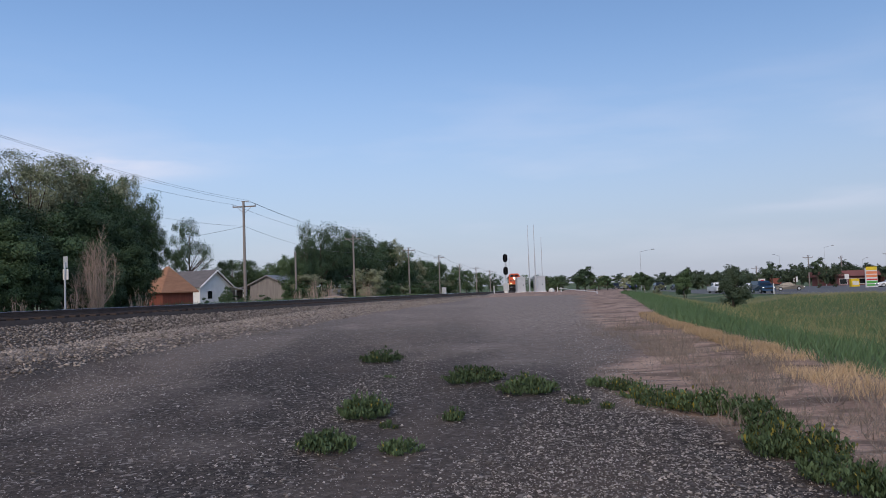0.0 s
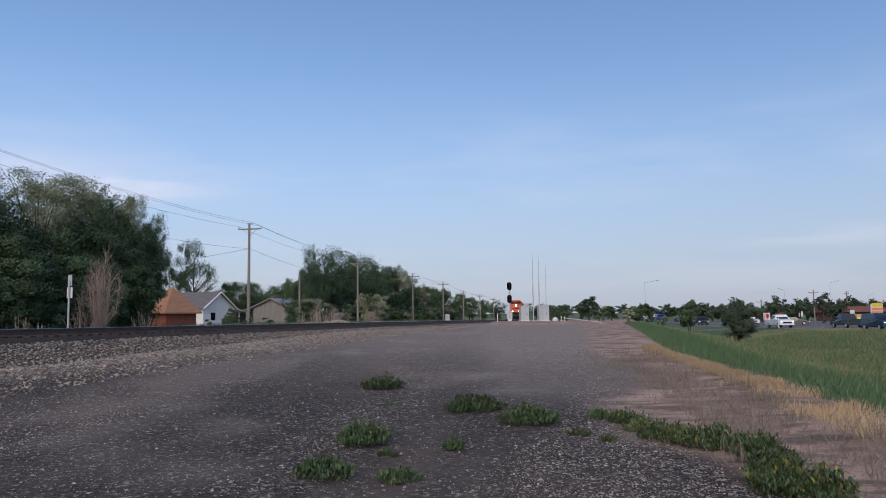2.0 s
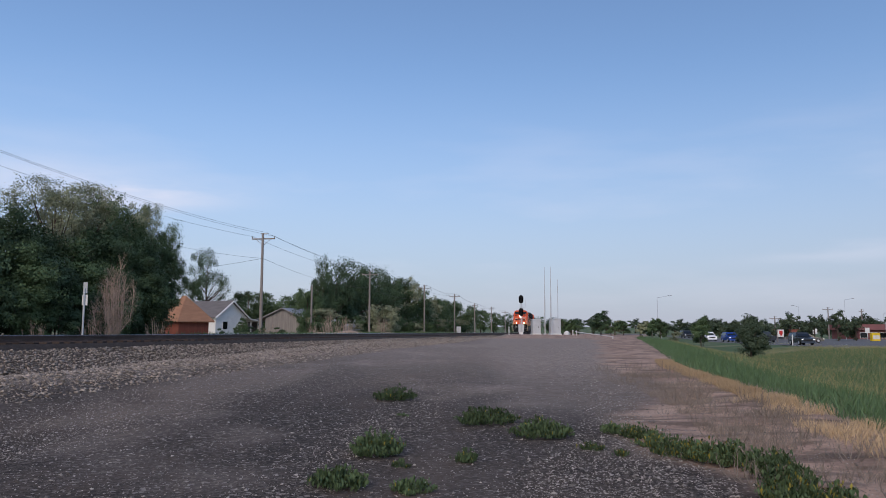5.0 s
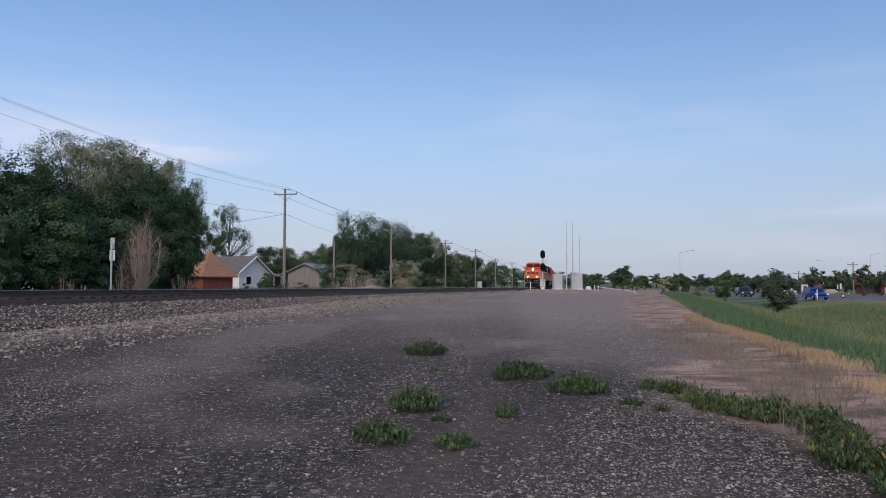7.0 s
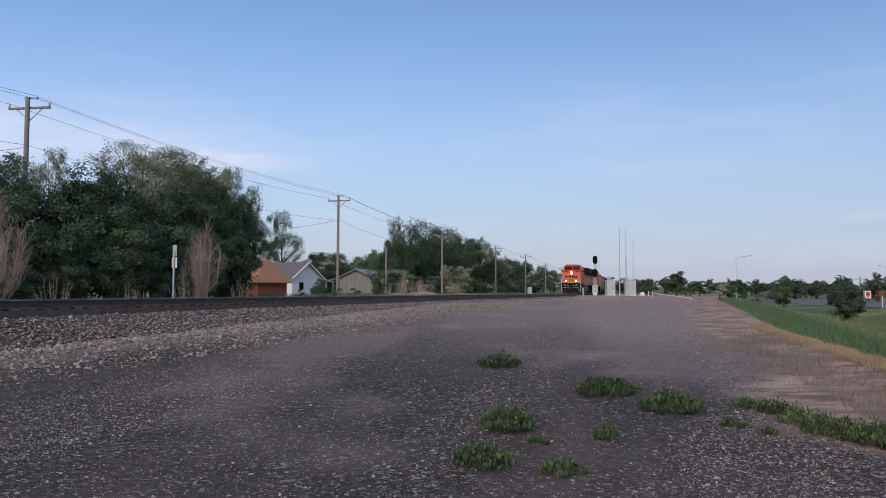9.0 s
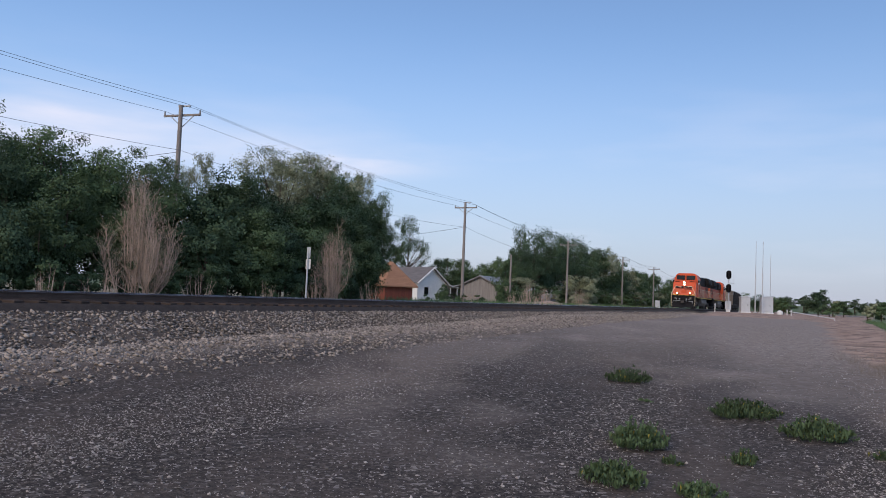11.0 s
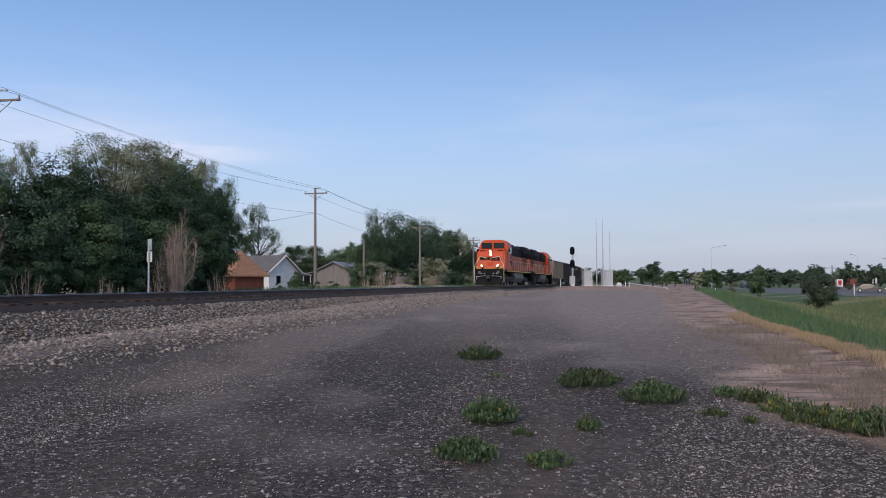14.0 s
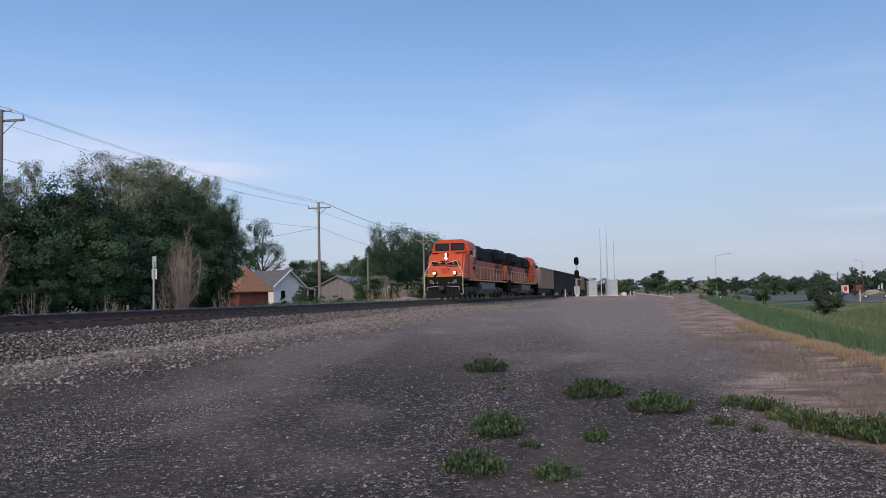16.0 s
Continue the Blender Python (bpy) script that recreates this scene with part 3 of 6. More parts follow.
        bm = bm_new(); bmesh.ops.create_uvsphere(bm, u_segments=14, v_segments=8, radius=0.105, matrix=Matrix.Translation((x, -1.0, 2.04)) @ Matrix.Diagonal((1, 0.4, 1, 1)))
        part("lens", bm, "ditch" if lit else "glass", dl)
    # swept emblem bars on the nose
    for k, (x0, x1, z0) in enumerate(((-1.25, 1.1, 2.66), (-1.15, -0.72, 2.74), (-0.6, -0.14, 2.74), (-0.02, 0.42, 2.74), (0.54, 1.08, 2.74), (-1.05, -0.05, 2.55))):
        bm = bm_new()
        hh = 0.05 if k in (0, 5) else 0.25
        vs = box(bm, x0, x1, -0.06, 0.03, z0, z0 + hh)
        for v in vs:
            v.co.y += -1.25 - (0.254 * (v.co.z - 1.72) if v.co.z < 2.9 else 0.3 + 0.545 * (v.co.z - 2.9))
            if v.co.z > z0 + 0.01:
                v.co.x += 0.6 * hh
        part("emblem_bar", bm, "black", loco)
    # nose door
    bm = bm_new(); box(bm, -0.34, 0.34, -1.6, -1.32, 1.75, 2.45, 0.02)
    part("nose_door", bm, "orange", loco)
    # front handrails
    for sx in (-1, 1):
        bm = bm_new()
        pts = [(sx * 1.56, -0.74, 0.35), (sx * 1.56, -0.74, 2.0), (sx * 1.02, -1.0, 2.98), (sx * 0.25, -1.12, 2.86)]
        for a, c in zip(pts, pts[1:]):
            rod(bm, a, c, 0.032)
        rod(bm, (sx * 1.18, -0.72, 0.75), (sx * 1.18, -0.72, 1.9), 0.028); rod(bm, (sx * 1.18, -0.72, 1.9), (sx * 1.5, -0.78, 2.0), 0.028)
        part("front_handrail", bm, "handrail", loco, "cream-painted handrail")
        # step well at the corner of the pilot, with pale edges
        for k in range(3):
            bm = bm_new(); box(bm, sx * 1.12, sx * 1.56, -0.72, -0.66, 0.36 + 0.37 * k, 0.41 + 0.37 * k)
            part("step_edge", bm, "handrail", loco)
        bm = bm_new(); rod(bm, (sx * 0.3, -0.5, 1.02), (sx * 1.3, -0.5, 0.94), 0.022, None, 6); rod(bm, (sx * 1.3, -0.5, 0.94), (sx * 1.3, -0.5, 0.66), 0.022, None, 6)
        part("uncoupling_lever", bm, "galv", loco)
        for k, xx in enumerate((0.34, 0.48, 0.66, 0.8)):
            bm = bm_new()
            rod(bm, (sx * xx, -0.6, 1.3), (sx * xx, -0.5, 1.2), 0.04, 0.05, 8)
            part("hose_fitting", bm, "galv" if k % 2 else "under", loco)
        bm = bm_new(); box(bm, sx * 0.86, sx * 1.1, -0.63, -0.56, 1.22, 1.5, 0.02)
        part("cable_socket", bm, "tank", loco)
        # sun visor, mirror and grab iron by the cab windows
        bm = bm_new(); box(bm, sx * 1.56, sx * 1.82, -4.35, -3.4, 4.02, 4.06)
        part("window_visor", bm, "orange", loco)
        bm = bm_new(); box(bm, sx * 1.6, sx * 1.8, -3.36, -3.32, 3.5, 3.86, 0.01)
        part("mirror", bm, "black", loco)
        bm = bm_new(); rod(bm, (sx * 1.61, -5.58, 1.9), (sx * 1.61, -5.58, 3.2), 0.02, None, 6)
        part("grab_iron", bm, "handrail", loco)
        for z0 in (2.05, 2.9):
            bm = bm_new(); box(bm, sx * 1.55, sx * 1.585, -6.05, -5.1, z0, z0 + 0.55, 0.01)
            part("vent_panel", bm, "redwood", loco, "rust-brown vent panel")
    # long hood
    bm = bm_new(); box(bm, -0.95, 0.95, -20.9, -6.1, 1.62, 3.3, 0.03)
    part("hood_side", bm, "orange_worn", loco)
    bm = bm_new()
    prism(bm, [(-0.96, 3.3), (-1.0, 4.25), (-0.75, 4.52), (0.75, 4.52), (1.0, 4.25), (0.96, 3.3)], "y", -20.9, -6.1)
    part("hood_top", bm, "black", loco)
    bm = bm_new()
    prism(bm, [(-0.96, 3.35), (-1.5, 3.75), (-1.5, 4.3), (-1.2, 4.62), (1.2, 4.62), (1.5, 4.3), (1.5, 3.75), (0.96, 3.35)], "y", -20.6, -16.4)
    part("radiator_housing", bm, "black", loco)
    bm = bm_new()
    prism(bm, [(-0.96, 3.3), (-1.2, 3.55), (-1.2, 4.2), (-0.95, 4.55), (0.95, 4.55), (1.2, 4.2), (1.2, 3.55), (0.96, 3.3)], "y", -10.4, -6.3)
    part("blower_housing", bm, "black", loco)
    for y in (-17.4, -18.6, -19.8, -8.2):
        bm = bm_new(); rod(bm, (0, y, 4.5), (0, y, 4.72), 0.55, 0.5, 18)
        part("roof_fan", bm, "black", loco)
    bm = bm_new(); box(bm, -0.3, 0.3, -13.4, -12.6, 4.4, 4.75, 0.03)
    part("exhaust_stack", bm, "black", loco)
    for sx in (-1, 1):
        for k in range(12):
            y = -7.0 - k * 1.12
            bm = bm_new(); box(bm, sx * 0.945, sx * 0.975, y - 0.98, y - 0.06, 1.8, 3.15 if k % 4 else 2.7, 0.008)
            part("hood_door", bm, "orange_worn", loco)
        for y0, y1, z0, z1 in ((-8.1, -6.4, 2.5, 3.25), (-20.5, -17.2, 2.4, 3.2)):
            bm = bm_new()
            for j in range(8):
                z = z0 + (z1 - z0) * j / 8
                box(bm, sx * 0.97, sx * 1.0, y0, y1, z, z + 0.05)
            part("louvre", bm, "black", loco)
        # walkway rails
        bm = bm_new(); rod(bm, (sx * 1.47, -6.2, 2.66), (sx * 1.47, -21.2, 2.66), 0.022)
        part("handrail", bm, "handrail", loco)
        for k in range(11):
            bm = bm_new(); y = -6.3 - k * 1.48
            rod(bm, (sx * 1.47, y, 1.6), (sx * 1.47, y, 2.66), 0.02)
            part("stanchion", bm, "handrail", loco)
        # tank and air reservoirs
        bm = bm_new(); rod(bm, (sx * 1.32, -7.6, 1.22), (sx * 1.32, -10.0, 1.22), 0.17, 0.17, 12)
        part("air_reservoir", bm, "tank", loco)
    bm = bm_new()
    prism(bm, [(-1.45, 1.35), (-1.5, 0.8), (-1.2, 0.38), (1.2, 0.38), (1.5, 0.8), (1.45, 1.35)], "y", -14.4, -8.4)
    part("fuel_tank", bm, "tank", loco)
    bm = bm_new(); box(bm, -0.5, 0.5, -21.3, -20.9, 1.62, 3.6, 0.05)
    part("end_plate", bm, "orange", loco)
    build_truck(loco, -5.0, (-1.85, 0.0, 1.85), 0.53, 2.6)
    build_truck(loco, -17.7, (-1.85, 0.0, 1.85), 0.53, 2.6)
    return loco


def build_hopper(paint, label):
    """Origin at the front coupler on the rail head."""
    h = thing("coal_hopper", Matrix.Identity(4), label, "hopper car", "loaded coal hoppers behind the locomotives")
    L = 15.9
    for sx in (-1, 1):
        bm = bm_new(); box(bm, sx * 1.50, sx * 1.56, -L + 0.6, -0.6, 1.05, 3.72, 0.01)
        part("side_wall", bm, paint, h)
        bm = bm_new(); box(bm, sx * 1.50, sx * 1.64, -L + 0.55, -0.55, 3.68, 3.84, 0.02)
        part("top_chord", bm, paint, h)
        bm = bm_new(); box(bm, sx * 1.50, sx * 1.62, -L + 0.55, -0.55, 0.98, 1.16, 0.02)
        part("side_sill", bm, paint, h)
        for k in range(13):
            y = -0.75 - k * (L - 1.5) / 12
            bm = bm_new(); box(bm, sx * 1.56, sx * 1.63, y - 0.07, y + 0.07, 1.16, 3.68)
            part("rib", bm, paint, h)
    for y, d in ((-0.62, 1), (-L + 0.62, -1)):
        bm = bm_new(); box(bm, -1.5, 1.5, y - 0.05, y + 0.05, 1.05, 3.78)
        part("end_wall", bm, paint, h)
        bm = bm_new(); box(bm, -0.14, 0.14, y, y + d * 0.72, 0.75, 1.0)
        part("coupler", bm, "under", h)
        bm = bm_new()
        for k in range(6):
            rod(bm, (-1.45, y + d * 0.08, 1.3 + 0.4 * k), (-1.0, y + d * 0.08, 1.3 + 0.4 * k), 0.02, None, 6)
        part("ladder", bm, paint, h)
    bm = bm_new()
    bmesh.ops.create_grid(bm, x_segments=8, y_segments=30, size=0.5, matrix=Matrix.Translation((0, -L / 2, 3.7)) @ Matrix.Diagonal((3.0, L - 1.3, 1, 1)))
    for v in bm.verts:
        v.co.z += 0.38 * (1 - (v.co.x / 1.5) ** 2) * (0.75 + 0.25 * math.sin(v.co.y * 1.1)) + 0.05 * noise.noise(v.co * 2.0)
    part("coal_load", bm, "coal", h, "black heap of coal")
    bm = bm_new()
    prism(bm, [(-L + 1.4, 1.05), (-L + 3.2, 0.42), (-3.2, 0.42), (-1.4, 1.05)], "x", -1.2, 1.2)
    part("hopper_bottom", bm, "under", h)
    build_truck(h, -1.9, (-0.9, 0.9), 0.46, 1.25)
    build_truck(h, -L + 1.9, (-0.9, 0.9), 0.46, 1.25)
    return h


lead = build_locomotive(True)
second = build_locomotive(False)
lead.scale = second.scale = (1, 1, 1.02)
HEAD = 1.65
LOCO_L, HOP_L = 22.4, 15.95
MOVERS.append((lead, -HEAD, 0, LOCO_L / 2))
MOVERS.append((second, -HEAD + LOCO_L + 22.35, 180, -LOCO_L / 2))
hop_t = build_hopper("hop_tan", "loaded coal hopper with faded tan sides")
hop_d = build_hopper("hop_dark", "loaded coal hopper with dark sides")
hop_r = build_hopper("hop_rust", "loaded coal hopper with rusty brown sides")
order = [hop_t, hop_d, hop_d, hop_d, hop_t, hop_r, hop_d, hop_d, hop_t, hop_d, hop_d, hop_r]
used = set()
for k, h in enumerate(order):
    ob = h if h not in used else copy_thing(h, Matrix.Identity(4))
    used.add(h)
    MOVERS.append((ob, -HEAD + 2 * LOCO_L + 0.1 + k * HOP_L, 0, HOP_L / 2))


def train_pose(s, turn, mid):
    x, y = trk(s)
    ang = heading(s + mid)
    return pose(x, y, RAIL_Z, 0, 0, ang + turn)


def train_s(t):
    return 228.0 - 10.19 * t


# ---- poles and wires ----
def build_pole(name, x, y, z0, top, arm, heads, label, turn):
    p = thing(name, pose(x, y, z0, 0, 0, turn), label, "utility pole", "utility poles beside the track")
    h = top - z0
    bm = bm_new(); rod(bm, (0, 0, -0.4), (0, 0, h), 0.17, 0.115, 12)
    part("pole", bm, "wood", p)
    if arm:
        bm = bm_new(); box(bm, -arm / 2, arm / 2, 0.1, 0.2, h - 0.62, h - 0.5, 0.01)
        part("crossarm", bm, "wood", p)
        for sx in (-1, 1):
            bm = bm_new(); rod(bm, (sx * arm * 0.32, 0.16, h - 0.58), (0, 0.16, h - 1.25), 0.028, None, 6)
            part("brace", bm, "galv", p)
        for k, xx in enumerate((-0.48, 0.48)[:heads]):
            bm = bm_new(); rod(bm, (xx * arm, 0.15, h - 0.5), (xx * arm, 0.15, h - 0.3), 0.05, 0.035, 8)
            part("insulator", bm, "porcelain", p)
        bm = bm_new(); box(bm, -0.28, 0.55, 0.08, 0.16, h - 0.08, h + 0.02, 0.01)
        part("top_bracket", bm, "galv", p)
    return p


POLES = [(-3.0, 12.2), (37.5, 12.15), (78.8, 11.75), (117.5, 10.8), (155.3, 10.8), (188.3, 10.6), (219, 9.5), (253, 9.5), (290, 9.3)]
pole_tops = []
for k, (s, top) in enumerate(POLES):
    x, y = trk(s, -17.0 - (bend(s)[0] if s > 150 else 0))
    build_pole("utility_pole", x, y, land(x, y), top, 2.5 if k not in (6, 7) else 1.6, 2, "weathered timber utility pole with a crossarm and wires", -math.degrees(TH) + (6 if k == 1 else 0))
    pole_tops.append(Vector((x, y, top)))


def sag(bm, a, b, drop, r=0.012, n=12):
    """A hanging wire as one tube."""
    a, b = Vector(a), Vector(b)
    pts = [a.lerp(b, i / n) - Vector((0, 0, 4 * drop * (i / n) * (1 - i / n))) for i in range(n + 1)]
    side = (b - a).cross(Vector((0, 0, 1))).normalized()
    rings = [[bm.verts.new(p + side * (r * math.cos(q)) + Vector((0, 0, r * math.sin(q)))) for q in (0.3, 1.87, 3.44, 5.01)] for p in pts]
    for u, v in zip(rings, rings[1:]):
        for i in range(4):
            bm.faces.new((u[i], u[(i + 1) % 4], v[(i + 1) % 4], v[i]))


right = Vector((TY, -TX, 0))
for k, (a, b) in enumerate(zip(pole_tops, pole_tops[1:])):
    for off, dz, drop in ((-1.15, -0.3, 0.5), (0.45, 0.05, 0.5), (1.15, -0.3, 0.5), (0.1, -2.6, 0.7)):
        bm = bm_new()
        sag(bm, a + right * off + Vector((0, 0, dz)), b + right * off + Vector((0, 0, dz)), drop, 0.011 if k < 2 else 0.015)
        tagged(part("overhead_wire", bm, "wire"), "thin dark overhead wire strung between utility poles", "wire", "overhead wires")
for a, b in ((pole_tops[2] + Vector((0, 0, -2.6)), Vector((-50, 95, 8.0))), (pole_tops[1] + Vector((0, 0, -2.7)), Vector((-60, 45, 9.2))), (pole_tops[1] + Vector((0, 0, -3.2)), Vector((-48, 62, 7.0)))):
    bm = bm_new(); sag(bm, a, b, 0.5, 0.014)
    tagged(part("service_wire", bm, "wire"), "thin service wire running off to the houses", "wire", "overhead wires")
# short pole in the brush
x, y = trk(93.2, -17)
p = thing("stub_pole", pose(x, y, land(x, y)), "short bare grey timber pole in the brush", "pole")
bm = bm_new(); rod(bm, (0, 0, -0.3), (0, 0, 7.2 - land(x, y)), 0.13, 0.1, 10)
part("shaft", bm, "wood", p)


# ---- trackside things ----
def build_marker(x, y):
    z = land(x, y)
    m = thing("track_sign", pose(x, y, z, 0, 0, 170), "thin steel post with a small white plate", "sign")
    bm = bm_new(); rod(bm, (0, 0, -0.3), (0, 0, 3.0), 0.05, 0.05, 8)
    part("post", bm, "galv", m)
    bm = bm_new(); box(bm, -0.16, 0.16, -0.07, -0.05, 2.1, 2.65, 0.004)
    part("white_plate", bm, "white", m)
    bm = bm_new(); box(bm, -0.12, 0.12, -0.07, -0.05, 2.72, 3.3, 0.004)
    part("upper_plate", bm, "galv", m)


build_marker(-19.7, 40.67)


def build_signal(x, y):
    z = land(x, y)
    g = thing("railway_signal", pose(x, y, z, 0, 0, 0), "silver railway signal mast with two round black heads", "railway signal")
    bm = bm_new(); rod(bm, (0, 0, 0.0), (0, 0, 5.6), 0.085, 0.07, 10)
    part("mast", bm, "silver", g)
    bm = bm_new(); box(bm, -0.3, 0.3, -0.3, 0.3, -0.1, 0.35, 0.04)
    part("foundation", bm, "white", g)
    bm = bm_new(); box(bm, -0.42, 0.42, 0.05, 0.5, 0.35, 1.55, 0.03)
    part("relay_case", bm, "silver", g)
    for zc in (5.45, 3.45):
        bm = bm_new()
        rod(bm, (0, -0.16, zc + 0.28), (0, -0.1, zc + 0.28), 0.36, 0.36, 20)
        rod(bm, (0, -0.16, zc - 0.28), (0, -0.1, zc - 0.28), 0.36, 0.36, 20)
        box(bm, -0.36, 0.36, -0.16, -0.1, zc - 0.28, zc + 0.28)
        hd = part("signal_head", bm, "black", g)
        for zz in (0.28, 0.0, -0.28):
            bm = bm_new(); rod(bm, (0, -0.4, zc + zz), (0, -0.16, zc + zz), 0.13, 0.13, 12)
            part("hood", bm, "black", hd)
    for zc in (4.7, 4.2, 2.6):
        bm = bm_new(); box(bm, 0.0, 0.75, 0.05, 0.55, zc, zc + 0.04); rod(bm, (0.75, 0.3, zc), (0.75, 0.3, zc + 0.7), 0.02)
        part("platform", bm, "galv", g)
    bm = bm_new()
    for k in range(13):
        rod(bm, (-0.2, 0.2, 0.4 + 0.36 * k), (0.2, 0.2, 0.4 + 0.36 * k), 0.015, None, 5)
    rod(bm, (-0.2, 0.2, 0.3), (-0.2, 0.2, 4.6), 0.02); rod(bm, (0.2, 0.2, 0.3), (0.2, 0.2, 4.6), 0.02)
    part("ladder", bm, "silver", g)


build_signal(7.8, 125.0)


def build_cabinet(x, y, w, d, h, label, turn):
    z = land(x, y)
    c = thing("equipment_cabinet", pose(x, y, z, 0, 0, turn), label, "equipment cabinet", "signal cabinets")
    bm = bm_new(); box(bm, -w / 2, w / 2, -d / 2, d / 2, 0.12, h - 0.1, 0.02)
    part("body", bm, "silver", c)
    bm = bm_new(); prism(bm, [(-w / 2 - 0.08, h - 0.12), (w / 2 + 0.08, h - 0.12), (w / 2 + 0.08, h - 0.04), (0, h + 0.08), (-w / 2 - 0.08, h - 0.04)], "y", -d / 2 - 0.08, d / 2 + 0.08)
    part("roof", bm, "silver", c)
    bm = bm_new(); box(bm, -w / 2 - 0.1, w / 2 + 0.1, -d / 2 - 0.1, d / 2 + 0.1, -0.15, 0.13)
    part("plinth", bm, "white", c)
    bm = bm_new(); box(bm, -0.4, 0.4, -d / 2 - 0.025, -d / 2, 0.3, h - 0.3, 0.008)
    dr = part("door", bm, "silver", c)
    bm = bm_new(); box(bm, 0.26, 0.32, -d / 2 - 0.06, -d / 2 - 0.02, 1.0, 1.2)
    part("door_handle", bm, "black", dr)


build_cabinet(9.85, 122.5, 1.25, 1.4, 2.3, "silver metal signal cabinet on a concrete plinth", 8)
build_cabinet(12.65, 121.5, 1.45, 1.6, 2.35, "larger silver metal signal bungalow beside the antennas", 8)
for x, y, top, thick in ((11.25, 122.3, 11.6, 7.1), (11.95, 120.0, 11.5, 7.0), (13.25, 122.5, 9.75, 4.0)):
    z = land(x, y)
    a = thing("antenna_mast", pose(x, y, z), "tall slender silver antenna mast in two sections", "antenna", "antenna masts by the cabinets")
    bm = bm_new(); rod(bm, (0, 0, -0.1), (0, 0, thick - z), 0.085, 0.08, 8)
    part("lower_tube", bm, "silver", a)
    bm = bm_new(); rod(bm, (0, 0, thick - z), (0, 0, top - z), 0.05, 0.03, 8)
    part("whip", bm, "silver", a)
    bm = bm_new(); box(bm, -0.2, 0.2, -0.2, 0.2, -0.1, 0.15)
    part("base_plate", bm, "galv", a)
# white sphere
zb = land(14.25, 119.9)
ball = thing("white_tank", pose(14.25, 119.9, zb), "small round white propane tank on the gravel pad", "tank")
bm = bm_new(); bmesh.ops.create_uvsphere(bm, u_segments=20, v_segments=12, radius=0.42, matrix=Matrix.Translation((0, 0, 0.45)))
for f in bm.faces:
    f.smooth = True
part("shell", bm, "white", ball)
bm = bm_new(); box(bm, -0.25, 0.25, -0.25, 0.25, -0.05, 0.12)
part("foot", bm, "galv", ball)
bg = thing("pipe_barrier", Matrix.Identity(4), "white sloping pipe barrier beside the gravel pad", "barrier")
bm = bm_new(); rod(bm, (15.3, 118.5, land(15.3, 118.5) + 1.0), (19.0, 108.0, land(19, 108) + 0.25), 0.05)
part("pipe", bm, "white", bg)
bm = bm_new(); rod(bm, (19.0, 108.0, land(19, 108) - 0.1), (19.0, 108.0, land(19, 108) + 0.3), 0.06)
part("end_post", bm, "white", bg)
for x, y, h in ((5.5, 116, 1.15), (15.0, 118.6, 1.2), (15.5, 118.4, 1.2), (30.0, 128, 1.0), (43.4, 110, 1.5)):
    z = land(x, y)
    b = thing("marker_post", pose(x, y, z), "short white marker post standing in the ground", "post", "marker posts")
    bm = bm_new(); box(bm, -0.06, 0.06, -0.04, 0.04, -0.2, h, 0.01)
    part("stake", bm, "white", b)
x, y = trk(186, -15)
b = thing("relay_box", pose(x, y, land(x, y)), "small pale relay box beyond the track", "box")
bm = bm_new(); box(bm, -0.5, 0.5, -0.4, 0.4, 0, 1.9, 0.03)
part("body", bm, "silver", b)
bm = bm_new(); box(bm, -0.56, 0.56, -0.46, 0.46, 1.9, 1.98)
part("lid", bm, "silver", b)


# ---- plants ----
RNG = np.random.default_rng(7)


def leaf_cloud(cen, spread, core, n, size, aspect=0.6):
    """n leaves about the points cen (k, 3), each with its spread, turned outwards from core (k, 3): four-cornered faces."""
    k = RNG.integers(0, len(cen), n)
    d = np.clip(RNG.normal(size=(n, 3)), -1.9, 1.9)
    p = cen[k] + d * (spread[k] * 0.5)[:, None] * np.array((1, 1, 0.7))
    out = p - core[k]
    out /= np.linalg.norm(out, axis=1)[:, None] + 1e-9
    nor = out * 0.7 + RNG.normal(size=(n, 3)) * 0.42 + np.array((0, 0, 0.4))
    nor /= np.linalg.norm(nor, axis=1)[:, None]
    a = np.cross(nor, RNG.normal(size=(n, 3)))
    a /= np.linalg.norm(a, axis=1)[:, None]
    b = np.cross(nor, a)
    s = size * (0.6 + 0.8 * RNG.random(n))
    a *= s[:, None] * 0.5
    b *= s[:, None] * 0.5 * aspect
    fold = nor * (s * 0.1)[:, None]
    return np.stack([p - a, p - b + fold, p + a, p + b + fold], 1)


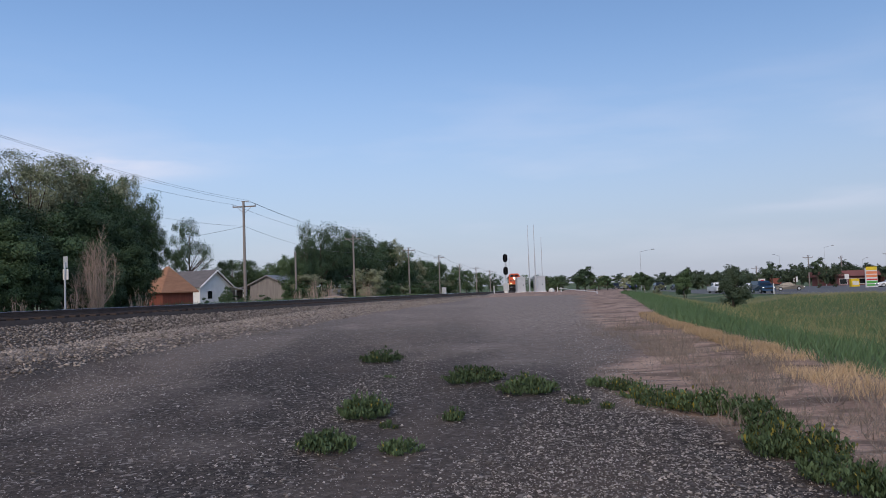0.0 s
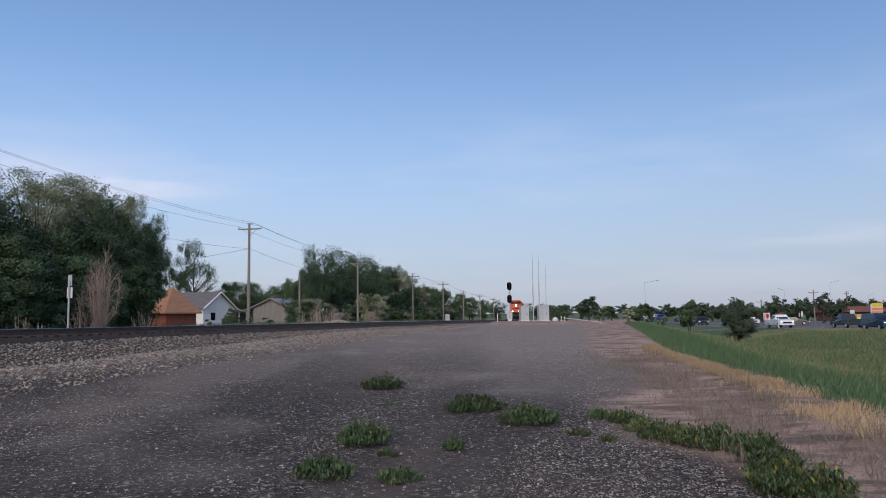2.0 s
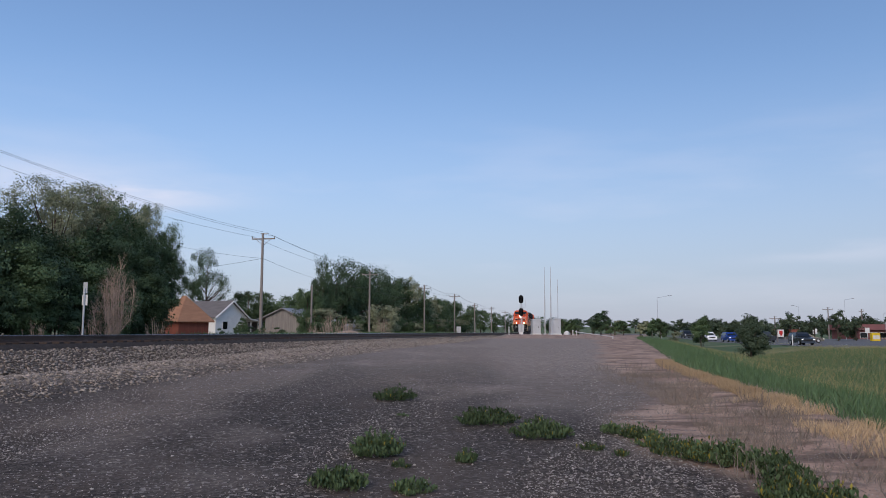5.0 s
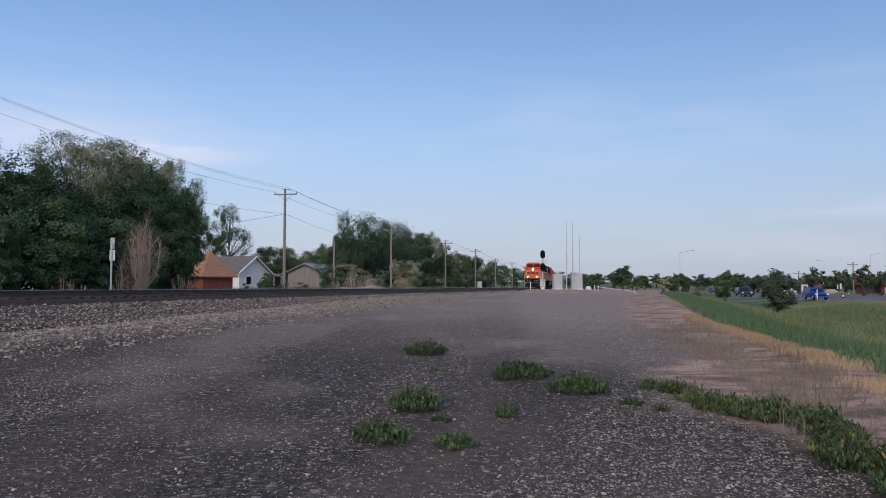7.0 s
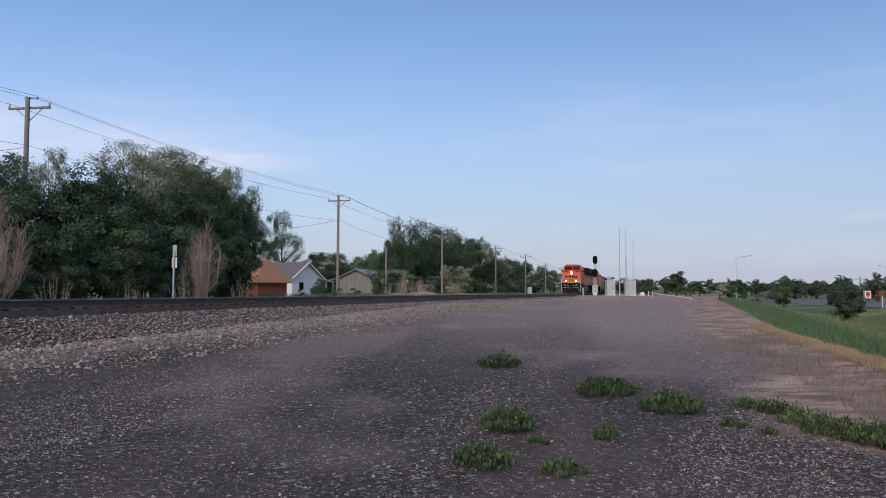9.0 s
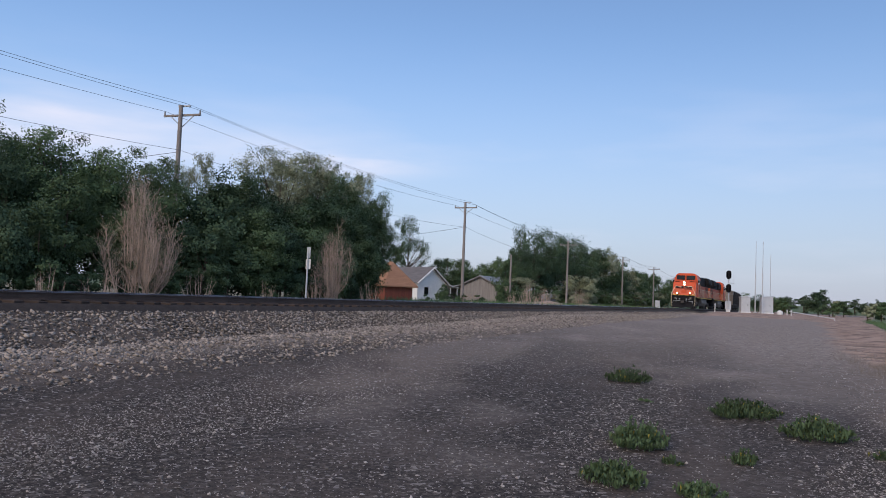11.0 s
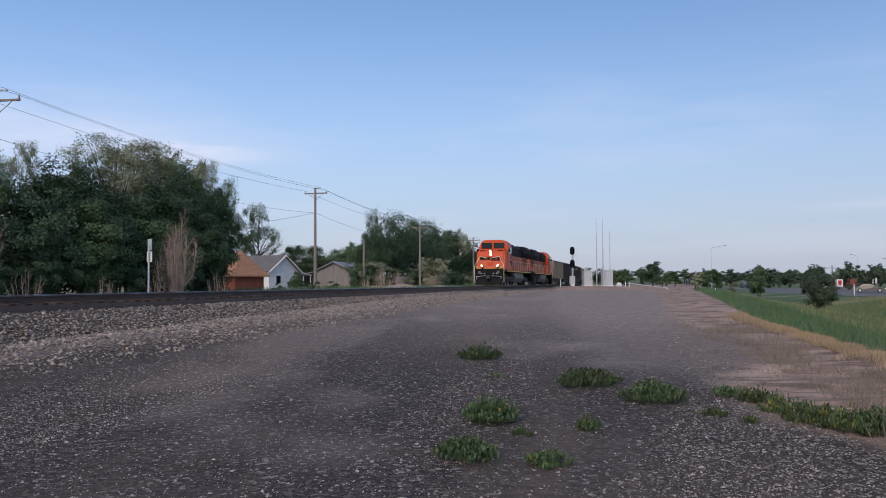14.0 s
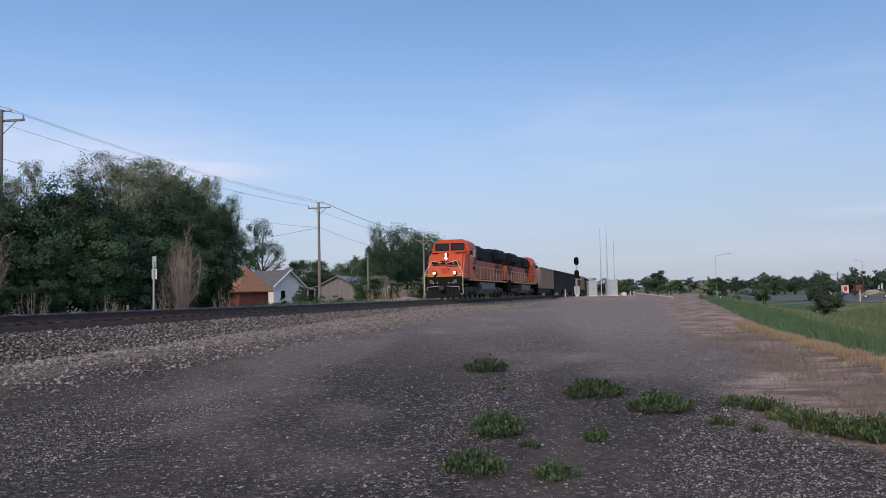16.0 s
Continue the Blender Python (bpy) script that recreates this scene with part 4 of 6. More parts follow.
def build_tree(name, label, category, height, width, base, leaf, leaves, size, clumps, group="", openness=0.0, trunk=0.16, shape="round", limbs=9):
    """A tapered trunk with limbs and a crown of small leaves in uneven clumps. Stands at the origin."""
    t = thing(name, Matrix.Identity(4), label, category, group)
    cen, spr, core = [], [], []
    mid_z, half_z, half_w = (base + height) / 2, (height - base) / 2, width / 2
    lobes = max(7, clumps // (4 if shape == "cone" else 10))
    for i in range(lobes):
        while True:
            v = RNG.uniform(-1, 1, 3)
            r = np.linalg.norm(v)
            if r < 1 and (r > 0.5 or RNG.random() < 0.3):
                break
        z = (v[2] + 1) / 2
        f = {"cone": (1.0 - z) ** 0.8 + 0.06, "wall": 1.0 - 0.5 * z ** 3, "round": 1.0}[shape]
        lr = (0.32 + 0.16 * RNG.random()) * (1 - 0.3 * openness)
        c = np.array((v[0] * half_w * 0.83 * f, v[1] * half_w * 0.83 * f, mid_z + v[2] * half_z * 0.80))
        if shape == "cone":
            lr *= 0.55 + 0.6 * (1 - z)
        for j in range(max(4, clumps // lobes)):
            q = RNG.normal(size=3) + np.array((0, 0, 0.35))
            q /= np.linalg.norm(q)
            q *= 0.62 + 0.5 * RNG.random()
            cen.append(c + q * lr * np.array((half_w, half_w, half_z * 0.8)))
            spr.append((0.06 + 0.07 * RNG.random()) * min(width, height) * (1 - 0.35 * openness))
            core.append(c)
    cen, spr, core = np.array(cen), np.array(spr), np.array(core)
    cen[:, 2] = np.maximum(cen[:, 2], base + 0.3 * spr)
    bm = bm_new()
    lean = RNG.normal(0, 0.03, 2) * height
    top = Vector((lean[0], lean[1], height * 0.78))
    rod(bm, (0, 0, -0.3), top * 0.45, trunk, trunk * 0.72, 9)
    rod(bm, top * 0.45, top, trunk * 0.72, trunk * 0.2, 7)
    part("trunk", bm, "bark", t)
    for i in RNG.choice(len(cen), min(limbs, len(cen)), replace=False):
        c = Vector(cen[i])
        k = min(0.95, max(0.12, (c.z * 0.62) / top.z))
        a = top * k
        mid = a.lerp(c, 0.5) + Vector((0, 0, -0.05 * height * RNG.random()))
        bm = bm_new()
        rod(bm, a, mid, trunk * 0.38, trunk * 0.26, 6); rod(bm, mid, c, trunk * 0.26, trunk * 0.06, 5)
        part("limb", bm, "bark", t)
    part_me("crown", quads("crown", leaf_cloud(cen, spr, core, leaves, size)), leaf, t)
    return t


def crown_top(t):
    c = [o for o in t.children if o.name.startswith("crown")][0]
    z = np.empty(len(c.data.vertices) * 3, np.float32)
    c.data.vertices.foreach_get("co", z)
    return float(np.percentile(z[2::3], 99.7))


def put(t, x, y, turn=0.0, scale=(1, 1, 1), first=False, label="", z=None):
    m = pose(x, y, (land(x, y) if z is None else z) - 0.03, 0, 0, turn)
    ob = t if first else copy_thing(t, m)
    ob.matrix_basis = m
    ob.scale = scale
    return tagged(ob, label)


THICKET = [
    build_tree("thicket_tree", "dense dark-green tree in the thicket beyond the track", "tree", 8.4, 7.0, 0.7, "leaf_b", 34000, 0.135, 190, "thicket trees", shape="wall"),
    build_tree("thicket_tree", "leafy green elm in the thicket beyond the track", "tree", 10.4, 7.5, 1.3, "leaf_a", 36000, 0.135, 210, "thicket trees", 0.1),
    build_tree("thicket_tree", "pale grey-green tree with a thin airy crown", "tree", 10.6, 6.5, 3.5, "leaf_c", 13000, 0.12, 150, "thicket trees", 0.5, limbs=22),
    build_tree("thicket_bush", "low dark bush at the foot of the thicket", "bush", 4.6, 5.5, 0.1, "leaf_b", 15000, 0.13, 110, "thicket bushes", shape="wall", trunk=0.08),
    build_tree("thicket_bush", "mid-green bush at the foot of the thicket", "bush", 5.6, 5.2, 0.1, "leaf_a", 15000, 0.13, 110, "thicket bushes", shape="wall", trunk=0.08),
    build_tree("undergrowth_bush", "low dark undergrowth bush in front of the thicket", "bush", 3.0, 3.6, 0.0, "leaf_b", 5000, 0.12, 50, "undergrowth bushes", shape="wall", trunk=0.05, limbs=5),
    build_tree("undergrowth_bush", "low dull-green undergrowth bush in front of the thicket", "bush", 3.0, 3.4, 0.0, "leaf_a", 4000, 0.12, 44, "undergrowth bushes", 0.3, shape="wall", trunk=0.05, limbs=5),
]
used = set()


def plant(i, s, u, top, wid=1.0, bank=None):
    bank = bank or THICKET
    t = bank[i]
    x, y = trk(s, u)
    ref = crown_top(t)
    k = (top - land(x, y)) / ref
    put(t, x, y, RNG.uniform(0, 360), (wid * (0.4 + 0.6 * k), wid * (0.4 + 0.6 * k), k), (id(bank), i) not in used)
    used.add((id(bank), i))


# back row, then the skirt of bushes
for i, s, u, top, wid in ((1, 17, -21, 9.8, 1.1), (1, 23.0, -21, 10.0, 1.0), (1, 28.6, -21.5, 10.6, 1.1), (1, 33.6, -21, 9.8, 1.0), (1, -2, -19, 9.5, 1.1), (0, 6, -17, 9.0, 1.1), (1, 13.5, -18.5, 9.6, 1.0), (0, 20.5, -17.0, 8.7, 0.85), (1, 24.0, -18, 7.7, 0.72), (0, 27.2, -17.5, 8.0, 0.72), (1, 30.8, -18.0, 9.3, 0.95), (1, 35.2, -17.2, 8.9, 0.9), (0, 40.0, -15.6, 8.6, 1.0),
                          (0, 43.5, -16.0, 8.4, 1.0), (2, 47.0, -17.0, 11.6, 0.95), (2, 50.5, -18.0, 11.6, 0.95), (1, 53.5, -17.0, 11.4, 0.85), (2, 54.6, -18.0, 12.0, 0.75), (2, 57.4, -17.8, 11.6, 0.62), (1, 58.9, -17.4, 11.4, 0.6), (1, 60.6, -17.0, 9.8, 0.42), (1, 54.9, -17.4, 10.8, 0.6), (0, 55.2, -16.0, 8.6, 0.5), (0, 49.5, -14.6, 8.6, 1.0), (1, 36.8, -20, 9.6, 1.0), (2, 41.2, -19.0, 10.2, 0.45)):
    plant(i, s, u, top, wid)
for i, s, u, top, wid in ((3, -4, -13.0, 5.0, 1.0), (4, 1, -13.5, 5.6, 1.0), (3, 6, -13.2, 5.2, 1.0), (4, 11, -13.8, 6.0, 1.0), (3, 15.2, -13.4, 4.9, 0.85), (3, 24.2, -13.3, 5.2, 0.8), (4, 27.5, -13.6, 6.2, 0.85), (4, 32.2, -13.4, 6.3, 0.9), (3, 35.6, -12.9, 5.4, 0.95), (4, 39.0, -12.8, 6.3, 0.95),
                          (3, 42.6, -13.4, 5.6, 0.9), (4, 47.5, -13.2, 6.2, 0.8), (4, 51, -13.4, 6.6, 0.95), (3, 52.8, -13.8, 6.8, 0.75), (3, 53.8, -14.6, 5.6, 0.55), (3, 38, -14.5, 7.0, 1.0), (4, 45, -14.5, 7.2, 1.0)):
    plant(i, s, u, top, wid)


for k, s in enumerate(np.arange(-6, 57, 2.6)):
    plant(5, s, -15.4 - 1.2 * RNG.random(), RNG.uniform(3.6, 4.6), 1.15)
for k, s in enumerate(np.arange(-5, 52, 2.3)):
    plant(5 + (k % 3 == 1), s, -11.6 - 0.6 * RNG.random(), RNG.uniform(2.2, 3.6), 0.85)


def build_dead(name, label, height, width, twigs, stems, seed_shape=0.5, mat_name="dead", r0=0.03):
    """A bare many-stemmed tree: stems rise from the base and fork into thin twigs."""
    t = thing(name, Matrix.Identity(4), label, "tree" if height > 3 else "bush", "bare dead growth")
    for i in range(stems):
        a = RNG.uniform(0, 2 * math.pi)
        reach = width / 2 * RNG.random() ** 0.6
        h = height * (1.0 - 0.55 * (reach / (width / 2)) ** 1.5) * RNG.uniform(0.8, 1.0)
        base = Vector((RNG.normal(0, 0.09) * width, RNG.normal(0, 0.09) * width, -0.1))
        mid = Vector((math.cos(a) * reach * 0.75, math.sin(a) * reach * 0.75, h * 0.45))
        tip = Vector((math.cos(a) * reach * 0.95, math.sin(a) * reach * 0.95, h))
        bm = bm_new()
        rod(bm, base, mid, r0, r0 * 0.7, 5); rod(bm, mid, tip, r0 * 0.7, r0 * 0.15, 5)
        for j in range(twigs):
            k = RNG.uniform(0.15, 0.98)
            p = base.lerp(mid, k * 2) if k < 0.5 else mid.lerp(tip, k * 2 - 1)
            d = Vector((RNG.normal(0, 0.4), RNG.normal(0, 0.4), RNG.uniform(0.7, 1.5))).normalized()
            ln = height * RNG.uniform(0.08, 0.2)
            q = p + d * ln
            rod(bm, p, q, r0 * 0.3, r0 * 0.1, 3)
            for _ in range(2):
                d2 = (d + Vector(RNG.normal(0, 0.5, 3))).normalized()
                pp = p.lerp(q, RNG.uniform(0.3, 0.9))
                rod(bm, pp, pp + d2 * ln * 0.5, r0 * 0.18, r0 * 0.08, 3)
        part("stem", bm, mat_name, t)
    return t


DEAD = [build_dead("bare_tree", "bare dead tamarisk with pale upright twigs", 5.6, 3.5, 60, 21, r0=0.02), build_dead("bare_tree", "slim bare dead tree with reddish-grey twigs", 4.9, 2.6, 56, 15, r0=0.018)]
x, y = trk(28.9, -10.6); put(DEAD[0], x, y, 20, (1, 1, 1.0), True)
x, y = trk(44.2, -10.4); put(DEAD[1], x, y, 70, (1.1, 1.1, 1.03), True)
BRUSH = build_dead("bare_brush", "low tangle of pale bare brush", 2.3, 2.4, 12, 10, r0=0.02)
first = True
for s, u, k in ((20, -10, 0.9), (23.5, -9.5, 0.7), (26, -9.5, 0.7), (31.5, -9.4, 0.8), (36.5, -9.5, 0.65), (41, -9.4, 0.8), (46.8, -9.6, 0.8), (91.5, -14, 1.3), (94.0, -14.5, 1.5), (96.5, -14, 1.35), (99, -14.5, 1.1), (104, -21, 1.2), (108, -22, 1.4), (112, -21, 1.2), (101, -20, 1.0), (68, -12, 0.6), (72, -13, 0.7), (86, -14, 0.9), (88.5, -15, 0.8), (121, -16, 1.5), (124, -16.5, 1.3), (14, -10, 0.8), (10, -9.8, 0.7)):
    x, y = trk(s, u)
    put(BRUSH, x, y, RNG.uniform(0, 360), (k, k, k), first)
    first = False

FAR = [
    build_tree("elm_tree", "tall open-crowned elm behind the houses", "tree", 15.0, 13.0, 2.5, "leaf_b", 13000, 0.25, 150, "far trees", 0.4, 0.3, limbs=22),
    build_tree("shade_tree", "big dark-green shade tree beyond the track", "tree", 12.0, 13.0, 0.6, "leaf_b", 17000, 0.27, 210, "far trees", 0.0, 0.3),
    build_tree("shade_tree", "mid-green tree in the row beyond the track", "tree", 10.0, 9.0, 0.4, "leaf_a", 10000, 0.26, 130, "far trees", 0.1, 0.22),
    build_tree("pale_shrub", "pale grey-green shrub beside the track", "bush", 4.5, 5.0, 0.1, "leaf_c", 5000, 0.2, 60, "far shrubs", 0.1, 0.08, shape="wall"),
    build_tree("green_shrub", "dark-green shrub in the brush", "bush", 3.2, 4.0, 0.1, "leaf_a", 4500, 0.18, 50, "far shrubs", 0.0, 0.08, shape="wall"),
    build_tree("olive_tree", "pale olive tree in the row", "tree", 9.0, 8.0, 1.0, "leaf_c", 7000, 0.24, 100, "far trees", 0.4, 0.2, limbs=14),
]
for i, s, u, top, wid in ((0, 131.8, -51, 16.2, 0.6), (2, 138, -46, 9.0, 0.9), (2, 146, -47, 9.3, 0.9), (0, 119.0, -25, 13.4, 0.34), (1, 119.5, -25, 10.4, 0.42), (2, 114.5, -25.5, 8.0, 0.6), (1, 126, -25, 12.9, 0.6), (1, 134, -25, 14.0, 0.75), (1, 143, -25, 13.9, 0.75), (1, 152, -26, 14.2, 0.75), (2, 161, -25, 12.8, 0.9), (5, 172, -25, 13.6, 0.8), (2, 178, -25, 11.8, 0.8), (1, 188, -25, 11.3, 0.7), (5, 196, -24, 10.6, 0.8), (2, 204, -24, 10.2, 0.9),
                          (2, 212, -24, 10.4, 1.0), (1, 226, -25, 10.8, 0.7), (2, 238, -24, 10.9, 1.0), (2, 252, -22, 10.2, 1.0), (1, 268, -20, 10.4, 0.7), (2, 284, -17, 9.6, 1.0), (2, 300, -13, 9.0, 1.0), (1, 320, -8, 9.0, 0.8), (2, 345, 2, 8.5, 1.2), (1, 375, 12, 8.5, 0.9), (2, 400, 22, 8.2, 1.2),
                          (3, 127, -17.5, 6.0, 1.1), (3, 131, -18, 5.2, 1.0), (4, 91.8, -17, 3.9, 0.9), (4, 95.5, -18, 4.1, 1.0), (4, 104, -19, 3.4, 0.9), (4, 90.5, -24.5, 3.4, 0.4), (4, 94.0, -26, 3.3, 0.4), (4, 97, -28, 3.0, 0.5), (4, 101, -27, 2.8, 0.5), (3, 66, -12.5, 1.7, 0.5), (4, 60, -12, 2.0, 0.45), (4, 74, -16, 2.2, 0.8), (4, 78, -16.5, 2.1, 0.8), (4, 83, -17, 2.2, 0.8), (4, 110, -20, 3.2, 0.8), (3, 117, -19, 3.0, 0.8), (4, 136, -18, 3.8, 0.9), (4, 146, -18, 4.0, 1.0), (3, 150, -17, 3.4, 0.8), (4, 160, -18, 4.2, 1.1), (4, 175, -18, 4.0, 1.1)):
    plant(i, s, u, top, wid, FAR)
for i, x, y, top, wid in ((1, -59, 172, 8.4, 0.6), (2, -54, 176, 8.2, 0.9), (1, -49, 172, 8.6, 0.55), (2, -46, 180, 7.6, 0.8), (1, -43.5, 184, 7.9, 0.5), (2, -40.5, 168, 7.6, 0.8), (2, -37.5, 166, 8.6, 0.85), (2, -34.5, 160, 9.4, 0.9), (2, -31.5, 162, 9.2, 0.8), (2, -65, 178, 8.8, 0.9)):
    t = FAR[i]
    k = (top - land(x, y)) / crown_top(t)
    put(t, x, y, RNG.uniform(0, 360), (wid, wid, k))

# field and roadside trees
for k, s in enumerate(np.arange(112, 262, 6.5)):
    plant(4 if k % 3 else 3, s, -20.5 - 1.5 * RNG.random(), RNG.uniform(4.0, 5.6), 1.35, FAR)
FIELD = [
    build_tree("juniper", "dark shaggy juniper standing in the grass", "tree", 3.6, 3.0, 0.05, "leaf_d", 14000, 0.11, 120, "field trees", 0.1, 0.1, shape="cone"),
    build_tree("round_tree", "dark round-headed tree beyond the gravel pad", "tree", 5.2, 4.2, 0.6, "leaf_b", 6000, 0.2, 70, "field trees", 0.0, 0.14),
    build_tree("roadside_bush", "dark-green leafy bush near the road", "bush", 3.0, 3.6, 0.05, "leaf_a", 4500, 0.17, 55, "field trees", 0.1, 0.08),
    build_tree("distant_tree", "dark tree along the far road", "tree", 7.0, 7.5, -0.4, "leaf_d", 2600, 0.46, 60, "distant trees", 0.0, 0.2),
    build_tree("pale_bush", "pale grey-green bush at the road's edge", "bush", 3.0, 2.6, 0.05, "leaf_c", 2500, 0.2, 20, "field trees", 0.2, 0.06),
]
used_f = set()


def plant_xy(i, x, y, top, wid, z=None):
    t = FIELD[i]
    ref = crown_top(t)
    g = land(x, y)
    k = (top - g) / ref
    put(t, x, y, RNG.uniform(0, 360), (wid, wid, k), i not in used_f)
    used_f.add(i)


for i, x, y, top, wid in ((0, 20.6, 59.5, 2.95, 1.0), (1, 24.1, 150, 5.7, 1.15), (2, 17.0, 150, 4.2, 1.2), (2, 20.0, 162, 3.6, 1.3), (2, 29, 168, 4.0, 1.3), (2, 33, 176, 4.2, 1.4), (2, 24.2, 108, 3.4, 0.75), (4, 22.6, 108, 3.2, 0.9), (2, 26.0, 111, 3.6, 0.8), (4, 22.9, 90, 1.9, 0.5),
                          (2, 31.2, 110, 3.5, 1.1), (2, 32.6, 114, 3.9, 0.7), (3, 45, 300, 7.4, 1.0), (4, 33.5, 190, 4.5, 1.2)):
    plant_xy(i, x, y, top, wid)
k = 0
for a in np.linspace(7.5, 33, 40):
    d = RNG.uniform(205, 330)
    x, y = d * math.sin(radians(a)), d * math.cos(radians(a))
    if 42 < x < 62 and y < 320:
        x += 26
    plant_xy(3, x, y, RNG.uniform(2.6, 7.0) * (0.8 + 0.2 * d / 260), RNG.uniform(0.5, 1.05))
for a in np.linspace(5.5, 34, 30):
    d = RNG.uniform(420, 620)
    x, y = d * math.sin(radians(a)), d * math.cos(radians(a))
    plant_xy(3, x, y, RNG.uniform(7, 10), RNG.uniform(1.4, 2.2))


for a, d, top, wid in ((19.8, 190, 4.6, 0.7), (21.4, 186, 6.0, 0.8), (22.8, 184, 5.2, 0.9), (24.2, 182, 6.2, 0.8), (25.2, 188, 5.0, 0.7), (28.6, 184, 5.6, 0.8), (30.4, 186, 5.0, 0.9), (32.0, 190, 5.6, 0.9)):
    plant_xy(3, d * math.sin(radians(a)), d * math.cos(radians(a)), top, wid)


# weeds in the gravel
def build_weed(x, y, w, d, h, n, material, turn=0.0):
    n = int(n * 1.5)
    h, w, d = h * 0.8, w * 1.12, d * 1.2
    p = np.empty((n, 4, 3))
    stems = max(6, n // 14)
    sa = RNG.uniform(0, 2 * math.pi, stems); sr = np.sqrt(RNG.random(stems))
    cx, cy = sr * np.cos(sa), sr * np.sin(sa)
    hh = h * (1 - 0.72 * sr ** 2) * (0.6 + 0.55 * RNG.random(stems))
    k = RNG.integers(0, stems, n)
    f = RNG.random(n) ** 0.7
    bx = (cx[k] * (0.75 + 0.3 * f)) * w / 2 + RNG.normal(0, 0.02, n)
    by = (cy[k] * (0.75 + 0.3 * f)) * d / 2 + RNG.normal(0, 0.02, n)
    bz = hh[k] * f
    a = RNG.uniform(0, 2 * math.pi, n)
    ln = RNG.uniform(0.035, 0.085, n) * (0.7 + h)
    tilt = RNG.uniform(0.05, 0.95, n)
    dx, dy, dz = np.cos(a) * np.sin(tilt), np.sin(a) * np.sin(tilt), np.cos(tilt)
    sx, sy = -np.sin(a), np.cos(a)
    wd = ln * 0.19
    base = np.stack([bx, by, bz], 1)
    dirv = np.stack([dx, dy, dz], 1) * ln[:, None]
    side = np.stack([sx, sy, np.zeros(n)], 1) * wd[:, None]
    droop = np.array((0, 0, 1)) * (ln * 0.12)[:, None]
    p[:, 0], p[:, 1], p[:, 2], p[:, 3] = base, base + dirv * 0.55 + side + droop, base + dirv, base + dirv * 0.55 - side + droop
    t = thing("weed_clump", pose(x, y, land(x, y) - 0.01, 0, 0, turn), "sprawling green weed clump rooted in the gravel" if material == "weed" else "yellowing green weed clump along the gravel's edge", "weed", "weeds in the gravel")
    cut = int(n * (0.98 if material == "weed" else 0.86))
    tagged(part_me("leaves", quads("leaves", p[:cut]), "weed", t), kind="stuff")
    tagged(part_me("yellow_leaves", quads("yellow_leaves", p[cut:]), "weed_y", t, "yellowing leaves"), kind="stuff")
    bm = bm_new()
    for i in range(min(stems, 26)):
        rod(bm, (cx[i] * 0.3 * w / 2, cy[i] * 0.3 * d / 2, 0), (cx[i] * w / 2, cy[i] * d / 2, hh[i]), 0.006, 0.003, 4)
    tagged(part("stalk_tangle", bm, "weed", t), kind="stuff")


for x, y, w, d, h, n, mt in ((-1.30, 17.75, 0.90, 0.7, 0.38, 900, "weed"), (-0.84, 10.75, 0.78, 0.6, 0.36, 1100, "weed"), (-1.02, 8.75, 0.68, 0.5, 0.27, 900, "weed"), (0.32, 10.3, 0.30, 0.3, 0.17, 260, "weed"), (-0.22, 8.55, 0.46, 0.35, 0.17, 380, "weed"), (-0.45, 9.9, 0.2, 0.15, 0.10, 90, "weed"),
                         (0.62, 13.9, 1.05, 0.9, 0.36, 1300, "weed"), (1.42, 12.5, 1.0, 0.8, 0.34, 1200, "weed"), (2.62, 12.85, 0.5, 0.5, 0.22, 420, "weed"), (2.86, 12.4, 0.5, 0.5, 0.24, 420, "weed_y"), (2.98, 11.6, 0.5, 0.7, 0.26, 520, "weed_y"), (3.02, 10.8, 0.55, 0.7, 0.30, 700, "weed_y"), (3.28, 10.45, 0.55, 0.6, 0.32, 760, "weed_y"), (3.55, 10.3, 0.6, 0.6, 0.33, 820, "weed"), (3.8, 9.9, 0.5, 0.6, 0.32, 700, "weed"),
                         (3.72, 9.3, 0.5, 0.7, 0.32, 760, "weed"), (3.62, 8.75, 0.5, 0.6, 0.30, 700, "weed"), (3.45, 8.3, 0.6, 0.5, 0.31, 760, "weed_y"), (3.3, 7.85, 0.45, 0.5, 0.28, 560, "weed"), (3.62, 7.7, 0.45, 0.6, 0.32, 700, "weed_y"), (3.45, 7.1, 0.45, 0.6, 0.3, 640, "weed"), (3.5, 6.5, 0.45, 0.6, 0.3, 640, "weed"), (1.98, 11.25, 0.32, 0.25, 0.12, 160, "weed_y"), (2.28, 10.85, 0.2, 0.18, 0.10, 90, "weed_y"), (-0.9, 14.9, 0.3, 0.2, 0.06, 60, "weed")):
    build_weed(x, y, w, d, h, n, mt, RNG.uniform(0, 360))


